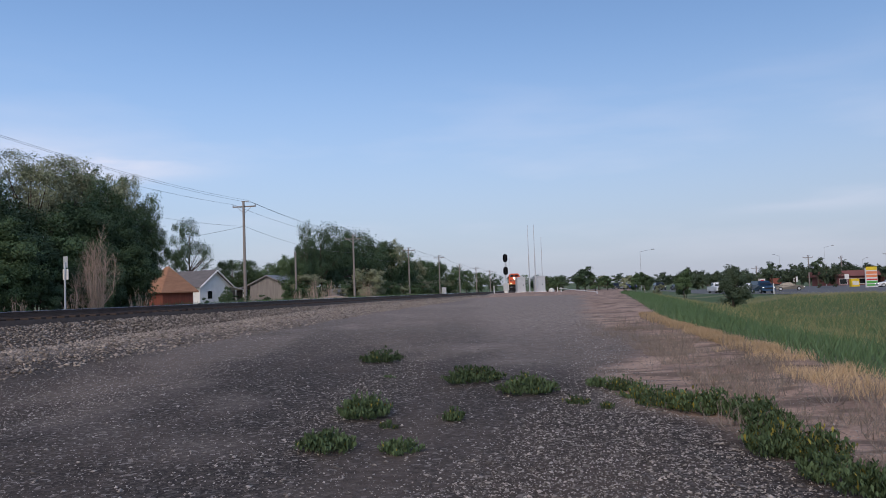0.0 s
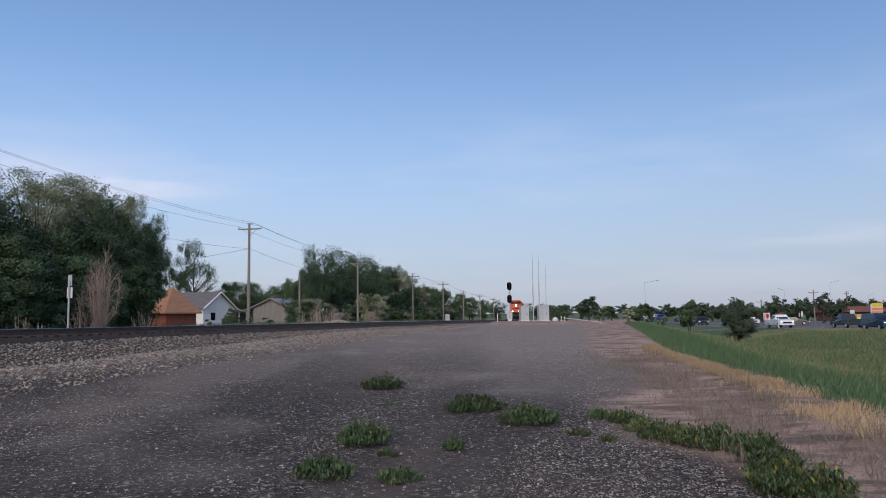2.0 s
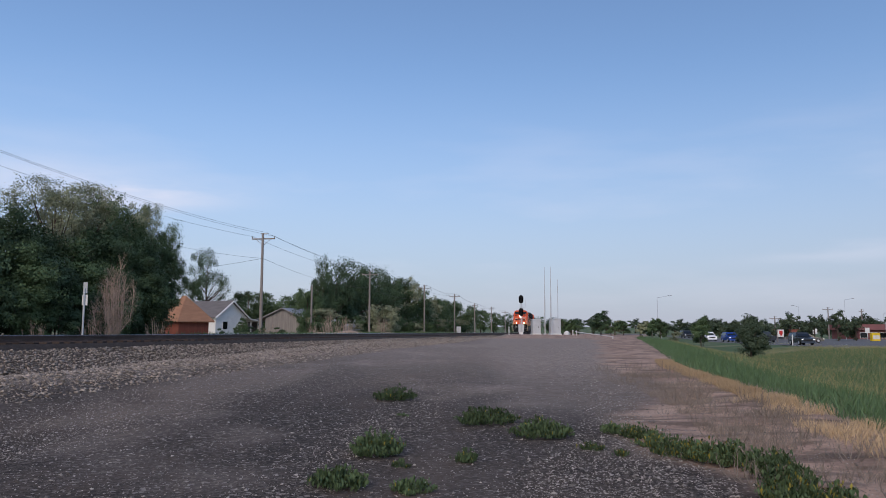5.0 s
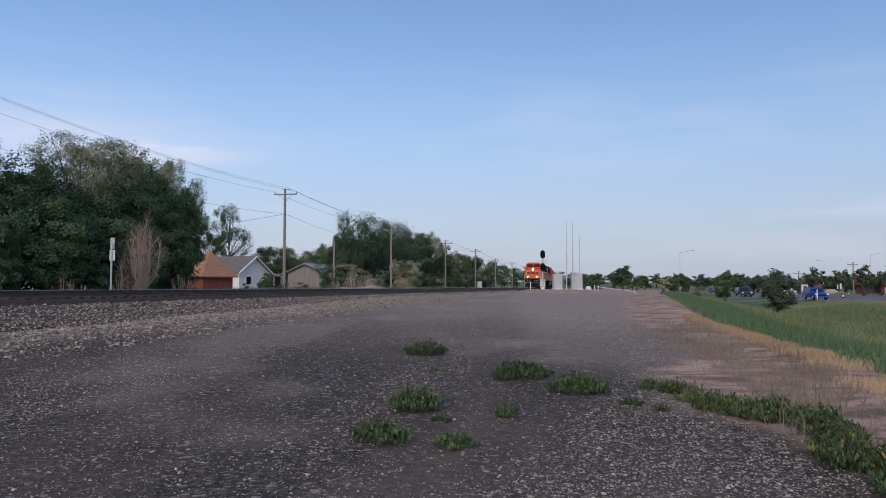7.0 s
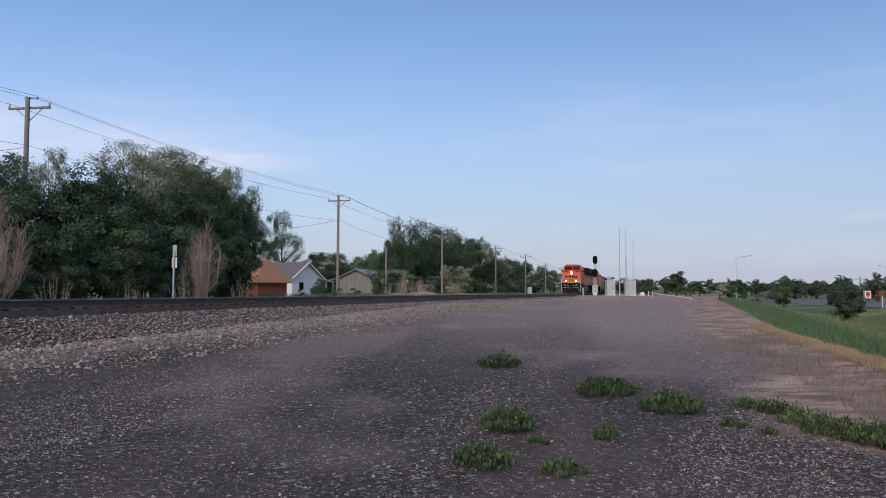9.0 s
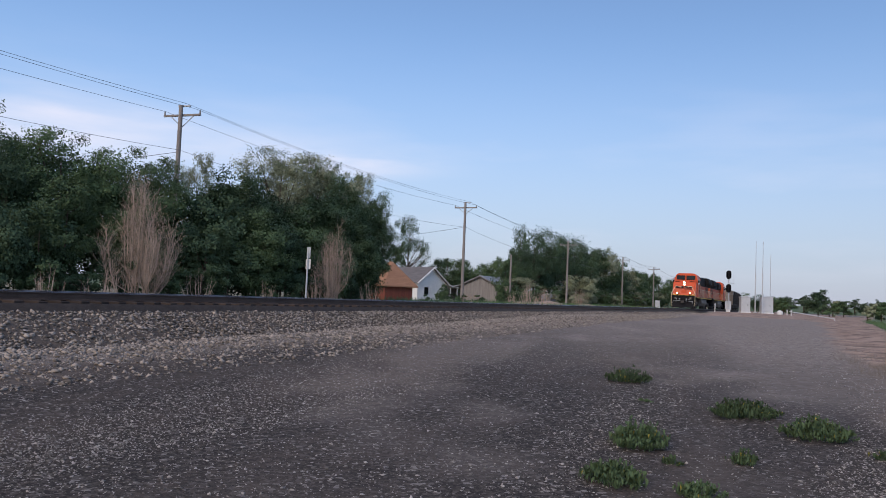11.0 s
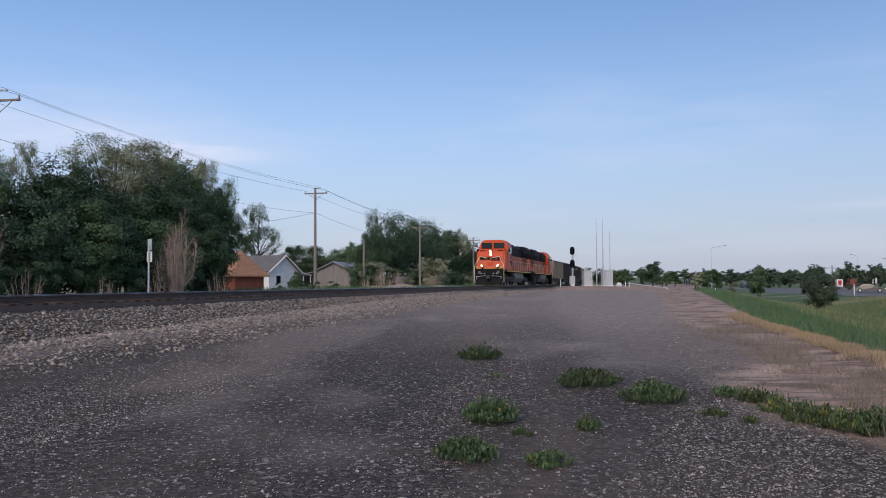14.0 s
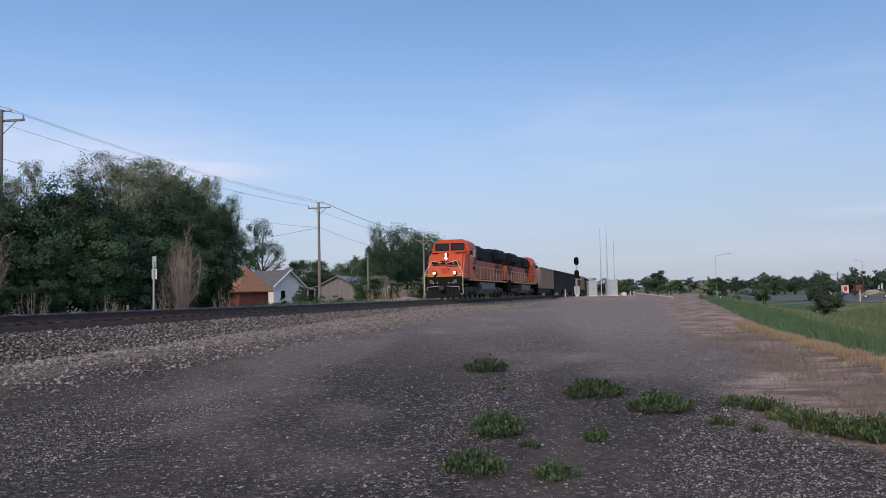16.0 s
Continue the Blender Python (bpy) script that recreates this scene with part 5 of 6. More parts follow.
def blades(name, spots, height, width, material, label, lean=0.35):
    """Upright blades of grass at the spots (n, 2), in one piece."""
    n = len(spots)
    z = land_many(spots)
    base = np.column_stack([spots, z - 0.02])
    a = RNG.uniform(0, 2 * math.pi, n)
    h = height * (0.55 + 0.7 * RNG.random(n))
    tip = base + np.column_stack([np.cos(a) * lean * h * RNG.random(n), np.sin(a) * lean * h * RNG.random(n), h])
    b = RNG.uniform(0, 2 * math.pi, n)
    side = np.column_stack([np.cos(b), np.sin(b), np.zeros(n)]) * (width * (0.6 + 0.8 * RNG.random(n)))[:, None]
    mid = base * 0.45 + tip * 0.55 + np.column_stack([np.zeros(n), np.zeros(n), 0.06 * h])
    co = np.stack([base - side * 0.5, base + side * 0.5, mid + side * 0.45, tip], 1)
    ob = part_me(name, quads(name, co), material)
    return tagged(ob, label, "grass", kind="stuff")


def spots_along(n, y0, y1, a0, a1, power=1.6, gap=0.0, scale=0.3):
    """Random spots between two offsets from the field's edge, thicker near y0."""
    out = []
    while len(out) < n:
        y = y0 + (y1 - y0) * RNG.random() ** power
        x = edge(y) + RNG.uniform(a0, a1)
        if gap and noise.noise((x * scale, y * scale, 11.0)) < gap - RNG.random() * 0.25:
            continue
        out.append((x, y))
    return np.array(out)


blades("dry_grass", spots_along(24000, 16.5, 34, -0.32, 0.3, 1.0, 0.05, 0.8), 0.17, 0.010, "straw", "thick band of dry straw-coloured grass along the field's edge", 0.7)
blades("straw_stalks", spots_along(4200, 8, 18, -0.8, 0.6, 1.0, 0.16, 0.8), 0.17, 0.007, "straw", "loose stalks of dry straw beside the field", 0.8)
blades("dead_weeds", spots_along(14000, 7, 26, -2.3, -0.2, 1.0, 0.12, 0.6), 0.12, 0.005, "straw_g", "grey mats of dead weeds on the bare dirt", 1.0)
blades("field_grass", spots_along(130000, 8, 85, 0.35, 26, 1.3, -0.2, 0.2), 0.30, 0.017, "grass", "thick tall green grass of the field", 0.8)
blades("pale_grass", spots_along(40000, 15, 95, 3.5, 30, 1.1, 0.0, 0.10), 0.36, 0.016, "grass_p", "pale seeding grass among the green", 0.9)
trackside = np.array([trk(RNG.uniform(56, 130), -RNG.uniform(4.2, 9.5)) for _ in range(6000)])
blades("trackside_grass", trackside, 0.55, 0.05, "grass_p", "pale weedy grass beyond the track", 0.5)
trackside = np.array([trk(RNG.uniform(-5, 60), -RNG.uniform(4.2, 11)) for _ in range(7000)])
blades("trackside_litter", trackside, 0.35, 0.03, "straw_g", "low dead brown weeds at the foot of the thicket", 0.8)
trackside = np.array([trk(RNG.uniform(55, 130), -RNG.uniform(4.5, 18)) for _ in range(8000)])
blades("trackside_weeds", trackside, 0.7, 0.07, "grass", "green weeds beyond the track", 0.5)


# grey tufts of dead weed on the dirt shoulder
TUFT = build_dead("dead_weed", "small grey tangle of dead weed on bare dirt", 0.34, 0.6, 9, 9, mat_name="straw_g", r0=0.005)
tagged(TUFT, category="weed", group="dead weeds on the dirt")
first = True
for k in range(150):
    y = 7 + 22 * RNG.random() ** 1.3
    x = edge(y) - RNG.uniform(0.5, 3.0) * (0.6 + 0.4 * RNG.random())
    q = RNG.uniform(0.6, 1.5)
    put(TUFT, x, y, RNG.uniform(0, 360), (q, q, q * RNG.uniform(0.7, 1.1)), first)
    first = False


# ---- stones ----
def stones(name, spots, z, size, material, label):
    n = len(spots)
    oct_ = np.array([(1, 0, 0), (-1, 0, 0), (0, 1, 0), (0, -1, 0), (0, 0, 1), (0, 0, -1)], float)
    tri = np.array([(0, 2, 4), (2, 1, 4), (1, 3, 4), (3, 0, 4), (2, 0, 5), (1, 2, 5), (3, 1, 5), (0, 3, 5)])
    v = oct_[None] * (0.55 + 0.75 * RNG.random((n, 6, 3)))
    v += RNG.normal(0, 0.28, (n, 6, 3))
    a = RNG.uniform(0, 2 * math.pi, n)
    ca, sa = np.cos(a), np.sin(a)
    vx = v[..., 0] * ca[:, None] - v[..., 1] * sa[:, None]
    vy = v[..., 0] * sa[:, None] + v[..., 1] * ca[:, None]
    sz = size * (0.5 + 1.0 * RNG.random(n) ** 2.2)
    co = np.stack([vx, vy, v[..., 2] * 0.6], 2) * sz[:, None, None] * 0.5
    co[..., 0] += spots[:, 0:1]; co[..., 1] += spots[:, 1:2]; co[..., 2] += (z + sz * 0.12)[:, None]
    f = (tri[None] + 6 * np.arange(n)[:, None, None]).reshape(-1)
    me = bpy.data.meshes.new(name)
    me.vertices.add(n * 6); me.vertices.foreach_set("co", co.astype(np.float32).reshape(-1))
    me.loops.add(len(f)); me.loops.foreach_set("vertex_index", f.astype(np.int32))
    me.polygons.add(n * 8); me.polygons.foreach_set("loop_start", np.arange(0, n * 24, 3, dtype=np.int32))
    me.update(calc_edges=True); me.validate()
    return tagged(part_me(name, me, material), label, "gravel", kind="stuff")


def gravel_spots(n, y0, y1, power):
    """Spots over the lot, thinning out with distance."""
    out = []
    while len(out) < n:
        y = y0 + (y1 - y0) * RNG.random() ** power
        x = RNG.uniform(-1.35 * y - 1.2, 0.42 * y + 1.0)
        s, u = lateral(x, y)
        if u < 2.6 or x > edge(y) - 1.0:
            continue
        band = noise.noise(((x * TY - y * TX) * 0.42, (x * TX + y * TY) * 0.07, 3.3))
        if band < -0.12 + 0.3 * (RNG.random() - 0.5):
            if RNG.random() < 0.78:
                continue
        rim = float(np.interp(y, [0, 8, 13, 15.4, 22, 35, 81], [3.6, 3.4, 3.2, 3.5, 4.6, 6.4, 12.0]))
        if x - rim > 0.8 * noise.noise((x * 0.5, y * 0.3, 1.7)) and RNG.random() < 0.8:
            continue
        out.append((x, y))
    return np.array(out)


for n, y0, y1, pw, size, nm in ((110000, 4.5, 60, 1.65, 0.020, "fine_gravel"), (15000, 4.5, 55, 1.7, 0.036, "loose_stones")):
    sp = gravel_spots(n, y0, y1, pw)
    stones(nm, sp, land_many(sp), size, "gravel", "pale crushed stones strewn over the dark lot")
BANK = 56000
bs = np.column_stack([np.where(RNG.random(BANK) < 0.8, RNG.uniform(2, 70, BANK), RNG.uniform(70, 120, BANK)), RNG.uniform(1.52, 3.6, BANK)])
skirt = np.column_stack([RNG.uniform(2, 75, 16000), 3.0 + 3.2 * RNG.random(16000) ** 1.8])
bs = np.vstack([bs, skirt])
bp_ = np.array([trk(float(s), float(u)) for s, u in bs])


def bank_z(s, u):
    x, y = trk(s, u)
    return max(RAIL_Z - 0.40 - max(0.0, u - 1.55) / 1.7, land(x, y))


stones("ballast_stones", bp_, np.array([bank_z(float(s), float(u)) for s, u in bs]), 0.092, "stone", "grey-brown crushed ballast stones on the bank")


# ---- ties ----
def tie_mesh():
    bm = bm_new()
    box(bm, -1.32, 1.32, -0.115, 0.115, -0.36, -0.178, 0.012)
    me = bpy.data.meshes.new("tie"); bm.to_mesh(me); bm.free()
    me.materials.append(M["tie"])
    return me


TIE = tie_mesh()
s = 0.0
for k in range(300):
    x, y = trk(s)
    ob = new("tie", TIE)
    ob.parent = track
    ob.matrix_basis = pose(x, y, RAIL_Z + RNG.uniform(-0.008, 0.004), 0, 0, -math.degrees(TH + math.atan(bend(s)[1])) + RNG.normal(0, 0.7))
    s += 0.53
vs, fs = [], []
while s < 330:
    x, y = trk(s)
    m = pose(x, y, RAIL_Z, 0, 0, -math.degrees(TH + math.atan(bend(s)[1])))
    b0 = len(vs)
    vs += [m @ Vector((a, b, c)) for c in (-0.36, -0.178) for a, b in ((-1.32, -0.115), (1.32, -0.115), (1.32, 0.115), (-1.32, 0.115))]
    fs += [tuple(b0 + i for i in f) for f in ((4, 5, 6, 7), (0, 1, 5, 4), (1, 2, 6, 5), (2, 3, 7, 6), (3, 0, 4, 7))]
    s += 0.53
tagged(part_me("far_ties", mesh_of("far_ties", vs, fs), "tie", track, "far timber ties"), kind="stuff")


# ---- houses beyond the track ----
def build_house(name, label, m, L, W, wall, rise, wall_mat, roof_mat, hip=0.0, over=0.35, door=True, windows=()):
    """A house whose ridge runs along local x, with one gable end at x = 0 facing +x."""
    h = thing(name, m, label, "house")
    bm = bm_new()
    box(bm, -L, 0, -W / 2, W / 2, -0.3, wall)
    part("wall", bm, wall_mat, h)
    if not hip:
        for xx in (-0.08, -L + 0.02):
            bm = bm_new(); prism(bm, [(-W / 2, wall), (W / 2, wall), (0, wall + rise)], "x", xx, xx + 0.06)
            part("gable", bm, wall_mat, h)
    r = new("roof"); r.parent = h
    th = 0.14
    k = rise / (W / 2)
    for sy in (-1, 1):
        bm = bm_new()
        e = W / 2 + over
        z0 = wall - over * k
        xa, xb = (over, -L - over)
        ya, yb = (xa, xb)
        ha, hb = (xa - hip, xb + hip)
        lo = [(ya, sy * e, z0), (yb, sy * e, z0), (hb, 0, wall + rise), (ha, 0, wall + rise)]
        v = [bm.verts.new(p) for p in lo] + [bm.verts.new((p[0], p[1], p[2] + th)) for p in lo]
        for f in ((0, 1, 2, 3), (7, 6, 5, 4), (0, 4, 5, 1), (1, 5, 6, 2), (2, 6, 7, 3), (3, 7, 4, 0)):
            bm.faces.new([v[i] for i in f])
        bmesh.ops.recalc_face_normals(bm, faces=bm.faces)
        part("roof_slope", bm, roof_mat, r)
    if hip:
        for xe, xi in ((over, over - hip), (-L - over, -L - over + hip)):
            bm = bm_new()
            e = W / 2 + over; z0 = wall - over * k
            v = [bm.verts.new(p) for p in ((xe, -e, z0), (xe, e, z0), (xi, 0, wall + rise), (xe, -e, z0 + th), (xe, e, z0 + th), (xi, 0, wall + rise + th))]
            for f in ((0, 1, 2), (5, 4, 3), (0, 3, 4, 1), (1, 4, 5, 2), (2, 5, 3, 0)):
                bm.faces.new([v[i] for i in f])
            bmesh.ops.recalc_face_normals(bm, faces=bm.faces)
            part("roof_slope", bm, roof_mat, r)
    else:
        for sy in (-1, 1):
            bm = bm_new()
            a, b = Vector((over + 0.01, sy * (W / 2 + over), wall - over * k)), Vector((over + 0.01, 0, wall + rise))
            rod(bm, a, b, 0.11, None, 4)
            part("bargeboard", bm, "white" if wall_mat == "white" else wall_mat, r)
    for x0, y0, w_, z0, hh in windows:
        win = new("window"); win.parent = h
        bm = bm_new()
        if x0 == 0:
            box(bm, 0.0, 0.05, y0 - w_ / 2 - 0.07, y0 + w_ / 2 + 0.07, z0 - 0.07, z0 + hh + 0.07)
        else:
            box(bm, x0 - w_ / 2 - 0.07, x0 + w_ / 2 + 0.07, y0 - 0.05, y0, z0 - 0.07, z0 + hh + 0.07)
        part("frame", bm, "white", win)
        bm = bm_new()
        if x0 == 0:
            box(bm, 0.03, 0.06, y0 - w_ / 2, y0 + w_ / 2, z0, z0 + hh)
        else:
            box(bm, x0 - w_ / 2, x0 + w_ / 2, y0 - 0.06, y0 - 0.03, z0, z0 + hh)
        part("pane", bm, "glass", win)
    return h


x, y = trk(82.2, -26.2)
hz = land(x, y)
build_house("red_house", "red-brown boarded house with a steep orange shingle roof", pose(x, y, hz, 0, 0, -35), 3.6, 3.8, 2.3, 2.25, "redwood", "shingle", 2.0, 0.45)
x, y = trk(111.0, -36.0)
hz = land(x, y)
wh = build_house("white_house", "white house with a grey shingle gable roof", pose(x, y, hz, 0, 0, -26), 9.0, 6.2, 3.0, 2.15, "white", "shingle_g", 0, 0.45, windows=((0, -1.2, 0.9, 1.1, 1.1), (-3.0, -3.3, 1.0, 1.1, 1.1)))
bm = bm_new()
prism(bm, [(3.0, 2.75), (6.2, 2.25), (6.2, 2.37), (3.0, 2.9)], "x", -4.5, 0.1)
part("porch_roof", bm, "white", wh)
for yy in (4.4, 6.0):
    bm = bm_new(); rod(bm, (-0.1, yy, -0.2), (-0.1, yy, 2.35), 0.07)
    part("porch_post", bm, "white", wh)
bm = bm_new(); box(bm, -4.4, -4.2, 3.3, 6.1, -0.2, 2.3)
part("porch_wall", bm, "grey_board", wh)
x, y = trk(126.5, -34.5)
sh = build_house("shed", "grey weathered board shed with a tin roof", pose(x, y, land(x, y), 0, 0, -100), 9.0, 6.0, 3.2, 1.35, "grey_board", "tin", 0, 0.35)
bm = bm_new(); prism(bm, [(-6.5, 2.4), (-3.0, 3.05), (-3.0, 3.15), (-6.5, 2.5)], "x", -6.0, 0.2)
part("lean_to_roof", bm, "tin", sh)
bm = bm_new(); box(bm, -5.8, 0.0, -6.2, -6.1, -0.2, 2.4)
part("lean_to_wall", bm, "grey_board", sh)
x, y = trk(121, -41)
build_house("back_house", "low house with a dark grey roof behind the shed", pose(x, y, land(x, y), 0, 0, -30), 11, 7, 2.6, 1.6, "grey_board", "shingle_g", 0, 0.4)
# pale dirt heap and a parked camper beside the track
for s, u, w_, h_ in ((83, -9.0, 5.0, 0.7), (77, -9.5, 3.5, 0.6), (88, -9.5, 3.5, 0.55), (101, -10, 4, 0.5)):
    x, y = trk(s, u)
    bm = bm_new(); bmesh.ops.create_icosphere(bm, subdivisions=4, radius=1.0)
    for v in bm.verts:
        v.co *= 1 + 0.25 * noise.noise(v.co * 1.7 + Vector((s, 0, 0)))
        v.co = Vector((v.co.x * w_ / 2, v.co.y * w_ / 2, v.co.z * h_))
    ob = part("dirt_mound", bm, mat("pale_dirt", (0.40, 0.29, 0.215), 0.95, (0.26, 0.185, 0.14), 2, 16, 0.5) if s == 83 else bpy.data.materials["pale_dirt"])
    ob.matrix_basis = pose(x, y, land(x, y) + 0.12, 0, 0, 30)
    tagged(ob, "low heap of pale bare dirt beyond the track", "dirt heap", "dirt heaps")
x, y = -17.9, 120.0
cp = thing("camper", pose(x, y, land(x, y), 0, 0, 80), "small pale camper trailer parked in the brush", "trailer")
bm = bm_new(); box(bm, -1.5, 1.5, -0.9, 0.9, 0.45, 1.9, 0.3)
part("shell", bm, "tin", cp)
for sy in (-1, 1):
    bm = bm_new(); rod(bm, (0, sy * 0.85, 0.33), (0, sy * 1.0, 0.33), 0.33, 0.33, 14)
    part("wheel", bm, "tyre", cp)
bm = bm_new(); box(bm, -0.5, 0.6, -0.92, -0.88, 1.1, 1.55, 0.01)
part("window", bm, "glass", cp)
# board fence under the trees
x0, y0 = trk(8.0, -14.6); x1, y1 = trk(24.5, -14.6)
fe = thing("board_fence", pose(x0, y0, land(x0, y0), 0, 0, math.degrees(math.atan2(y1 - y0, x1 - x0))), "old brown board fence under the trees", "fence")
bm = bm_new(); box(bm, -0.085, 0.085, -0.012, 0.012, -0.1, 1.75); bd = bpy.data.meshes.new("board"); bm.to_mesh(bd); bm.free(); bd.materials.append(M["fence"])
for k in range(90):
    ob = new("board", bd); ob.parent = fe
    ob.matrix_basis = pose(0.18 * k, 0, RNG.uniform(-0.06, 0.06), RNG.normal(0, 0.6), RNG.normal(0, 0.8), 0)
for z in (0.4, 1.4):
    bm = bm_new(); box(bm, 0, 16.2, 0.013, 0.06, z, z + 0.09)
    part("rail", bm, "fence", fe)


# ---- road and roadside ----
def strip(name, x0, x1, y0, y1, dz, material, label, step=8):
    ys = steps((y0, y1, step))
    vs = [(x, y, land(41 if x < 41 else x, y) + dz) for y in ys for x in (x0, x1)]
    fs = [(2 * i, 2 * i + 1, 2 * i + 3, 2 * i + 2) for i in range(len(ys) - 1)]
    return part_me(name, mesh_of(name, vs, fs), material)


tagged(strip("road", 42.5, 54.5, -80, 420, 0.05, "asphalt", ""), "grey asphalt highway beyond the field", "road", kind="structure")
for xx in (42.9, 48.4, 48.65, 54.1):
    tagged(strip("road_line", xx, xx + 0.12, -80, 420, 0.058, "sign_yellow" if 48 < xx < 49 else "white", ""), "painted line on the asphalt road", "road line", kind="structure")
tagged(strip("parking_lot", 55.5, 100, 60, 205, 0.04, "asphalt", "", 10), "worn asphalt parking lot by the shops", "pavement", kind="structure")


def build_car(kind, paint, label):
    """Faces +y, stands at the origin."""
    L, W, H = {"van": (5.0, 1.95, 1.85), "suv": (4.7, 1.9, 1.75), "pickup": (5.6, 1.95, 1.85), "sedan": (4.7, 1.82, 1.45)}[kind]
    c = thing("car", Matrix.Identity(4), label, "car", "cars on the road")
    prof = {"van": [(-0.5, 0.18), (-0.5, 0.62), (-0.47, 0.97), (-0.44, 1.0), (0.08, 1.0), (0.27, 0.62), (0.48, 0.5), (0.5, 0.18)],
            "suv": [(-0.5, 0.18), (-0.5, 0.6), (-0.45, 0.97), (-0.4, 1.0), (0.05, 1.0), (0.2, 0.63), (0.46, 0.54), (0.5, 0.18)],
            "pickup": [(-0.5, 0.2), (-0.5, 0.62), (-0.12, 0.62), (-0.1, 0.98), (-0.07, 1.0), (0.1, 1.0), (0.22, 0.65), (0.47, 0.58), (0.5, 0.2)],
            "sedan": [(-0.5, 0.16), (-0.5, 0.62), (-0.36, 0.66), (-0.22, 0.98), (-0.18, 1.0), (0.03, 1.0), (0.2, 0.66), (0.46, 0.54), (0.5, 0.18)]}[kind]
    bm = bm_new()
    prism(bm, [(a * L, b * H) for a, b in prof], "x", -W / 2, W / 2)
    for v in bm.verts:
        if v.co.z > 0.7 * H:
            v.co.x *= 0.84
    bmesh.ops.bevel(bm, geom=[e for e in bm.edges if abs(e.verts[0].co.x - e.verts[1].co.x) < 0.4], offset=0.07, segments=2, affect="EDGES")
    part("body", bm, paint, c)
    k = [p for p in prof if p[1] >= 0.97]
    front, back = max(p[0] for p in k), min(p[0] for p in k)
    base = [p for p in prof if 0.6 <= p[1] <= 0.67 and p[0] > 0][0][0]
    rear = [p for p in prof if 0.58 <= p[1] <= 0.67 and p[0] < 0][-1][0]
    for sx in (-1, 1):
        bm = bm_new()
        xi, xo = sx * W * 0.43, sx * W * 0.505
        v = [bm.verts.new(p) for p in ((xo, rear * L * 0.94 + 0.05, H * 0.67), (xo, base * L - 0.2, H * 0.67), (xi, front * L - 0.06, H * 0.94), (xi, back * L + 0.1, H * 0.94))]
        bm.faces.new(v)
        r_ = bmesh.ops.extrude_face_region(bm, geom=bm.faces[:])
        for g in r_["geom"]:
            if isinstance(g, bmesh.types.BMVert):
                g.co.x -= sx * 0.06
        bmesh.ops.recalc_face_normals(bm, faces=bm.faces)
        part("side_window", bm, "glass", c)
    bm = bm_new()
    y0, y1 = base * L, front * L
    v = [bm.verts.new(p) for p in ((-W * 0.4, y0 - 0.02, H * 0.68), (W * 0.4, y0 - 0.02, H * 0.68), (W * 0.37, y1 + 0.06, H * 0.95), (-W * 0.37, y1 + 0.06, H * 0.95))]
    bm.faces.new(v)
    r_ = bmesh.ops.extrude_face_region(bm, geom=bm.faces[:])
    for g in r_["geom"]:
        if isinstance(g, bmesh.types.BMVert):
            g.co.y -= 0.1
    bmesh.ops.recalc_face_normals(bm, faces=bm.faces)
    part("windshield", bm, "glass", c)
    bm = bm_new(); box(bm, -W * 0.3, W * 0.3, L * 0.495, L * 0.505, H * 0.34, H * 0.44, 0.01)
    part("grille", bm, "tyre", c)
    for sx in (-1, 1):
        bm = bm_new(); box(bm, sx * W * 0.36, sx * W * 0.46, L * 0.47, L * 0.503, H * 0.43, H * 0.48, 0.015)
        part("headlight", bm, "head", c)
        bm = bm_new(); box(bm, sx * W * 0.5, sx * W * 0.58, base * L - 0.45, base * L - 0.3, H * 0.66, H * 0.74, 0.02)
        part("mirror", bm, paint, c)
        for yy in (-0.31, 0.31):
            w = new("wheel"); w.parent = c; w.location = (sx * W * 0.44, yy * L, 0.35)
            bm = bm_new(); rod(bm, (-0.12, 0, 0), (0.12, 0, 0), 0.35, 0.35, 18)
            part("tyre", bm, "tyre", w)
            bm = bm_new(); rod(bm, (sx * 0.125 - 0.01, 0, 0), (sx * 0.125 + 0.01, 0, 0), 0.21, 0.21, 14)
            part("rim", bm, "galv", w)
    return c


CARS = [
    (build_car("van", "car_blue", "dark blue minivan driving on the road"), 45.6, 119.8, -16.0),
    (build_car("pickup", "car_white", "white pickup driving on the road"), 45.6, 140.5, -12.6),
    (build_car("pickup", "car_dark", "dark pickup driving away on the road"), 51.0, 83.5, 11.6),
    (build_car("suv", "car_white", "white sport utility car on the road"), 45.6, 218.0, -12.4),
    (build_car("suv", "car_royal", "bright blue sport utility car on the road"), 45.6, 210.0, -13.4),
    (build_car("suv", "car_dark", "dark grey sport utility car on the road"), 45.6, 180.5, -13.6),
    (build_car("suv", "car_dark", "dark sport utility car far down the road"), 45.6, 230.0, -11.6),
]
for kind, paint, label, x, y, turn in (("sedan", "car_tan", "tan sedan parked beyond the road", 57.5, 139, 250), ("sedan", "car_white", "white sedan parked by the shops", 78, 145, 80), ("sedan", "car_white", "white sedan parked by the shops", 83, 143, 85), ("suv", "car_white", "white van parked by the shops", 88.5, 142, 80), ("sedan", "car_white", "white car parked beside the road", 60, 168, 20), ("suv", "car_dark", "dark car parked among the trees", 52, 190, 5)):
    c = build_car(kind, paint, label)
    c["group"] = "parked cars"
    c.matrix_basis = pose(x, y, land(x, y) + 0.05, 0, 0, turn)

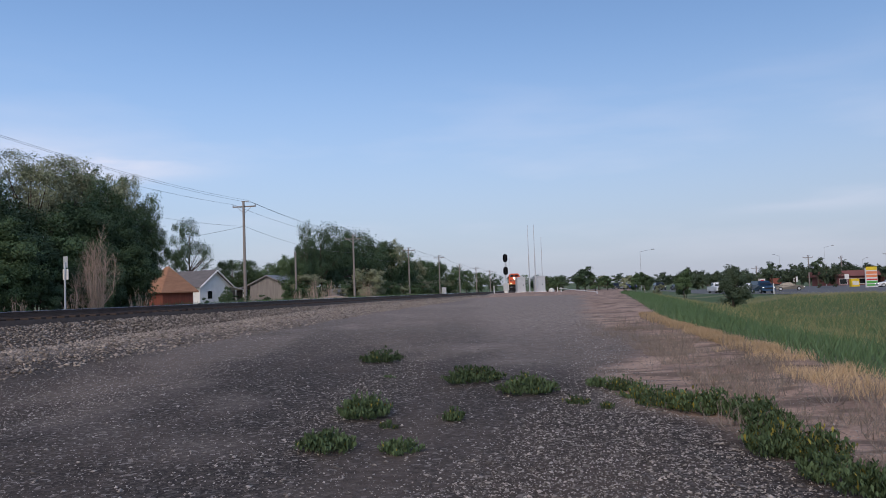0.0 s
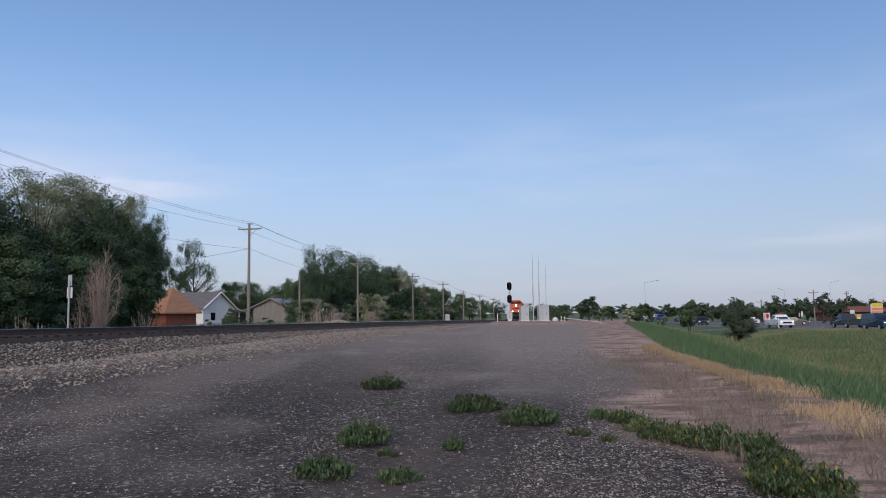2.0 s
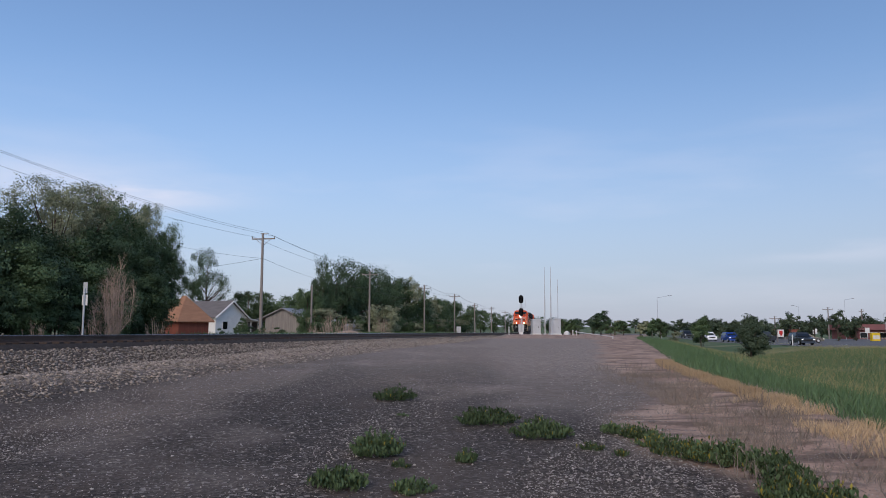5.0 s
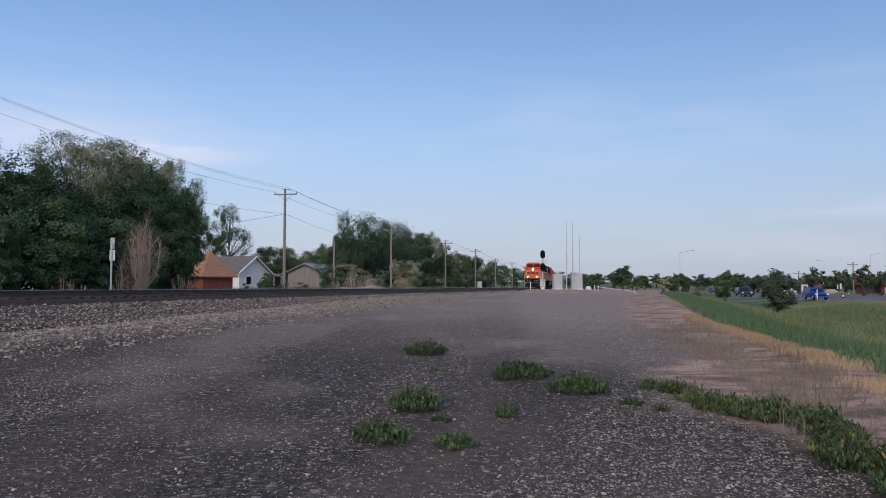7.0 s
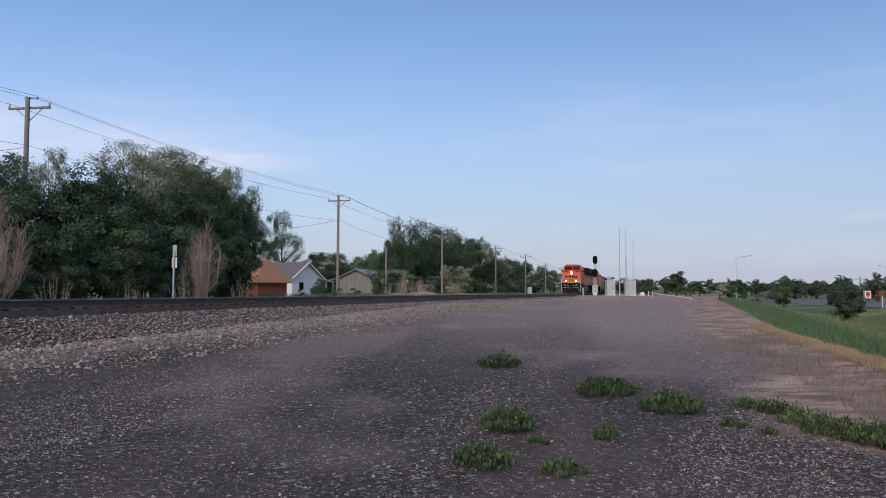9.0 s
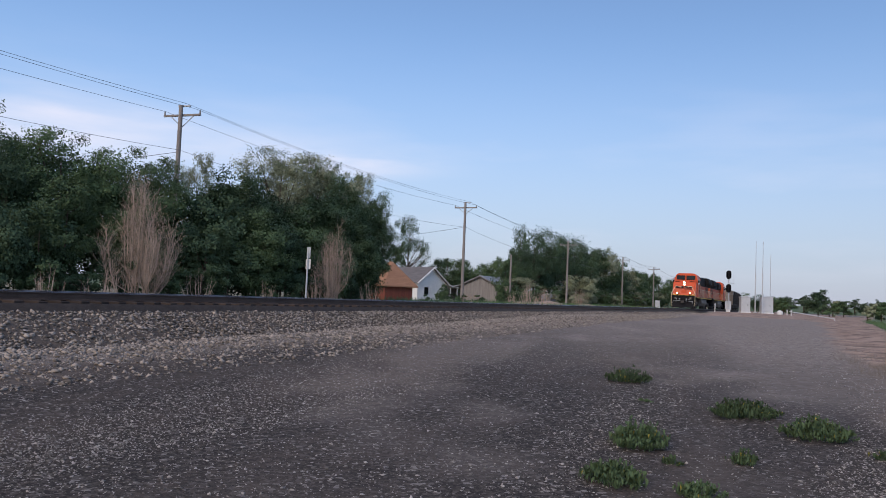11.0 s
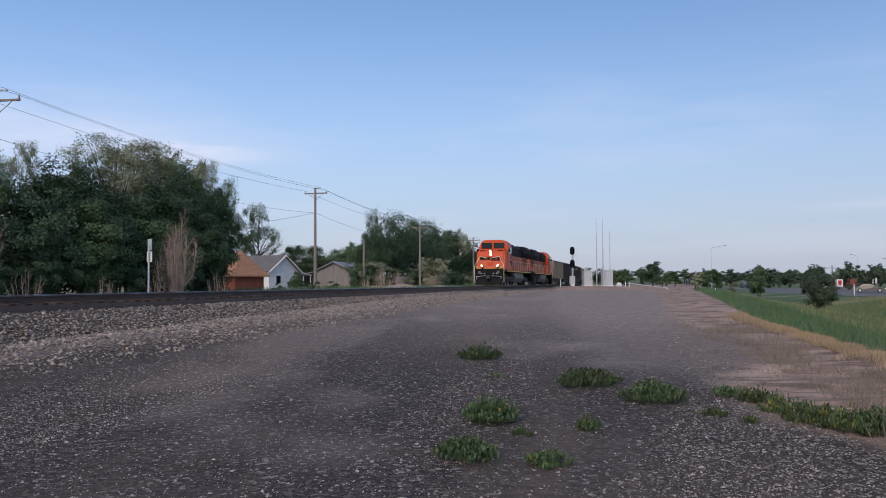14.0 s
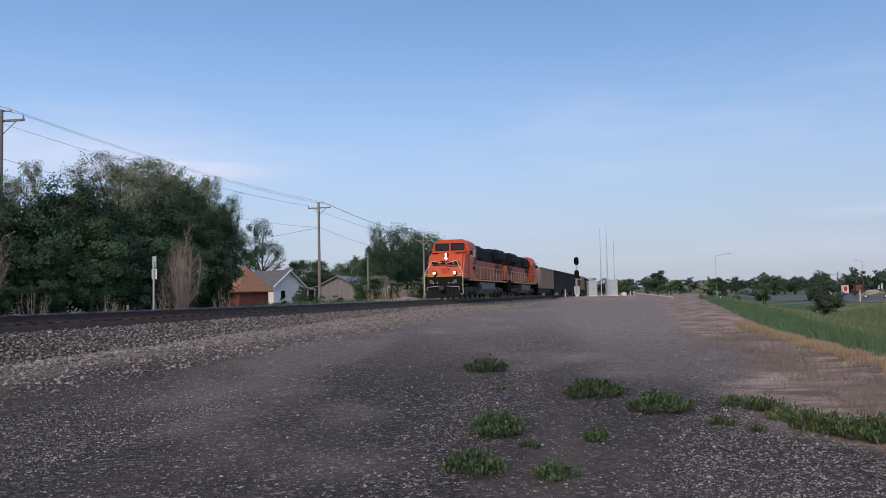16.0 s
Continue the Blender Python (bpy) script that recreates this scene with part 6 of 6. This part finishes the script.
for px, py, top, arm, label in ((87.6, 200, 7.9, 2.6, "tall timber power pole beyond the road"), (96.2, 201, 7.5, 1.2, "timber power pole beside the shops"), (75.0, 201, 5.7, 2.4, "timber power pole behind the road sign"), (60.5, 212, 5.2, 2.0, "timber power pole among the trees"), (108.5, 202, 8.2, 2.4, "timber power pole by the shops")):
    build_pole("power_pole", px, py, land(px, py), top, arm, 2, label, RNG.uniform(-20, 20))["group"] = "power poles by the road"


def build_lamp(x, y, top, arm):
    z = land(x, y)
    g = thing("street_lamp", pose(x, y, z), "slender galvanised street lamp beside the road", "street lamp", "street lamps")
    bm = bm_new(); rod(bm, (0, 0, -0.1), (0, 0, top - z), 0.055, 0.03, 8)
    part("pole", bm, "galv", g)
    bm = bm_new(); rod(bm, (0, 0, top - z - 0.1), (arm, 0, top - z + 0.3), 0.04, 0.03, 6)
    part("arm", bm, "galv", g)
    bm = bm_new(); box(bm, arm - 0.1 * (1 if arm > 0 else -1), arm + 0.5 * (1 if arm > 0 else -1), -0.12, 0.12, top - z + 0.24, top - z + 0.38, 0.03)
    part("lamp_head", bm, "galv", g)


for x, y, top, arm in ((34.6, 150, 8.2, 2.2), (88.5, 193, 9.5, 1.8), (82.5, 205, 8.2, -1.2), (103.5, 205, 6.6, 1.0)):
    build_lamp(x, y, top, arm)

# roadside signs
sg = thing("road_sign", pose(57.0, 150, land(57, 150), 0, 0, 8), "white shop sign with a red emblem on a post", "sign")
bm = bm_new(); rod(bm, (-0.6, 0, -0.1), (-0.6, 0, 2.4), 0.09)
part("post", bm, "wood", sg)
bm = bm_new(); box(bm, -0.7, 0.6, -0.06, 0.06, 0.95, 2.3, 0.01)
part("panel", bm, "white", sg)
bm = bm_new(); box(bm, -0.3, 0.35, -0.08, -0.06, 1.45, 2.1); box(bm, -0.12, 0.2, -0.08, -0.06, 1.2, 1.5)
part("emblem", bm, "red", sg)
py = thing("pylon_sign", pose(77.2, 150, land(77.2, 150), 0, 0, 10), "tall shop pylon sign with yellow, orange and green panels", "sign")
bm = bm_new(); box(bm, -1.2, 1.2, -0.16, 0.16, 0.0, 3.6, 0.04)
part("frame", bm, "white", py)
for z0, z1, mt in ((3.2, 3.85, "sign_yellow"), (2.5, 3.0, "sign_orange"), (1.9, 2.35, "sign_orange"), (1.35, 1.6, "red"), (0.75, 1.2, "sign_green"), (0.3, 0.6, "sign_green")):
    bm = bm_new(); box(bm, -1.12, 1.12, -0.19, -0.165, z0, z1, 0.005)
    part("panel", bm, mt, py)
bx = thing("yellow_stand", pose(82.9, 168, land(82.9, 168), 0, 0, 8), "yellow display stand in the parking lot", "stand")
bm = bm_new(); box(bm, -0.9, 0.9, -0.4, 0.4, 0, 1.7, 0.05)
part("body", bm, "sign_yellow", bx)
bm = bm_new(); box(bm, -0.7, 0.7, -0.43, -0.4, 0.4, 1.2)
part("panel", bm, "white", bx)
for x, y, h in ((80.0, 190, 2.4), (92.0, 190, 2.6)):
    p = thing("plate_sign", pose(x, y, land(x, y), 0, 0, 8), "small pale plate sign on a post", "sign", "plate signs")
    bm = bm_new(); rod(bm, (0, 0, -0.1), (0, 0, h), 0.05)
    part("post", bm, "galv", p)
    bm = bm_new(); box(bm, -0.55, 0.55, -0.06, -0.03, h - 1.0, h + 0.2)
    part("plate", bm, "white", p)


def build_shop(x, y, L, W, wall, rise, wall_mat, roof_mat, label, turn, nwin):
    b = thing("shop_building", pose(x, y, land(x, y) - 0.2, 0, 0, turn), label, "building")
    bm = bm_new(); box(bm, -L / 2, L / 2, 0, W, 0, wall)
    part("wall", bm, wall_mat, b)
    bm = bm_new()
    prism(bm, [(-0.8, wall - 0.1), (0.3, wall + rise), (W - 0.3, wall + rise), (W + 0.8, wall - 0.1)], "x", -L / 2 - 0.8, L / 2 + 0.8)
    part("roof", bm, roof_mat, b)
    for k in range(nwin):
        xx = -L / 2 + (k + 0.5) * L / nwin
        bm = bm_new(); box(bm, xx - 1.0, xx + 1.0, -0.05, 0.02, 0.5, wall - 0.7)
        w = part("window", bm, "white", b)
        bm = bm_new(); box(bm, xx - 0.9, xx + 0.9, -0.07, -0.05, 0.6, wall - 0.8)
        part("pane", bm, "glass", w)


build_shop(99.5, 200, 10, 12, 2.6, 1.3, "red_wall", "red_wall", "dull red shop with a flat-topped red roof", 6, 4)
build_shop(119, 198, 22, 14, 3.6, 0.4, "red_wall", "red_wall", "long low dull red building by the shops", 6, 5)
build_shop(77.5, 196, 5.0, 5, 1.3, 1.3, "grey_board", "redwood", "small house with a brown roof across the road", 6, 2)


# ---- motion ----
def motions():
    for ob, back, turn, mid in MOVERS:
        walk(ob, [(t, train_pose(train_s(t) + back, turn, mid)) for t in range(0, 17)])

    for car, x, y, v in CARS:
        walk(car, [(t, pose(x, y + v * t, land(x, y + v * t) + 0.055, 0, 0, 180 if v < 0 else 0)) for t in range(0, 17)])


motions()
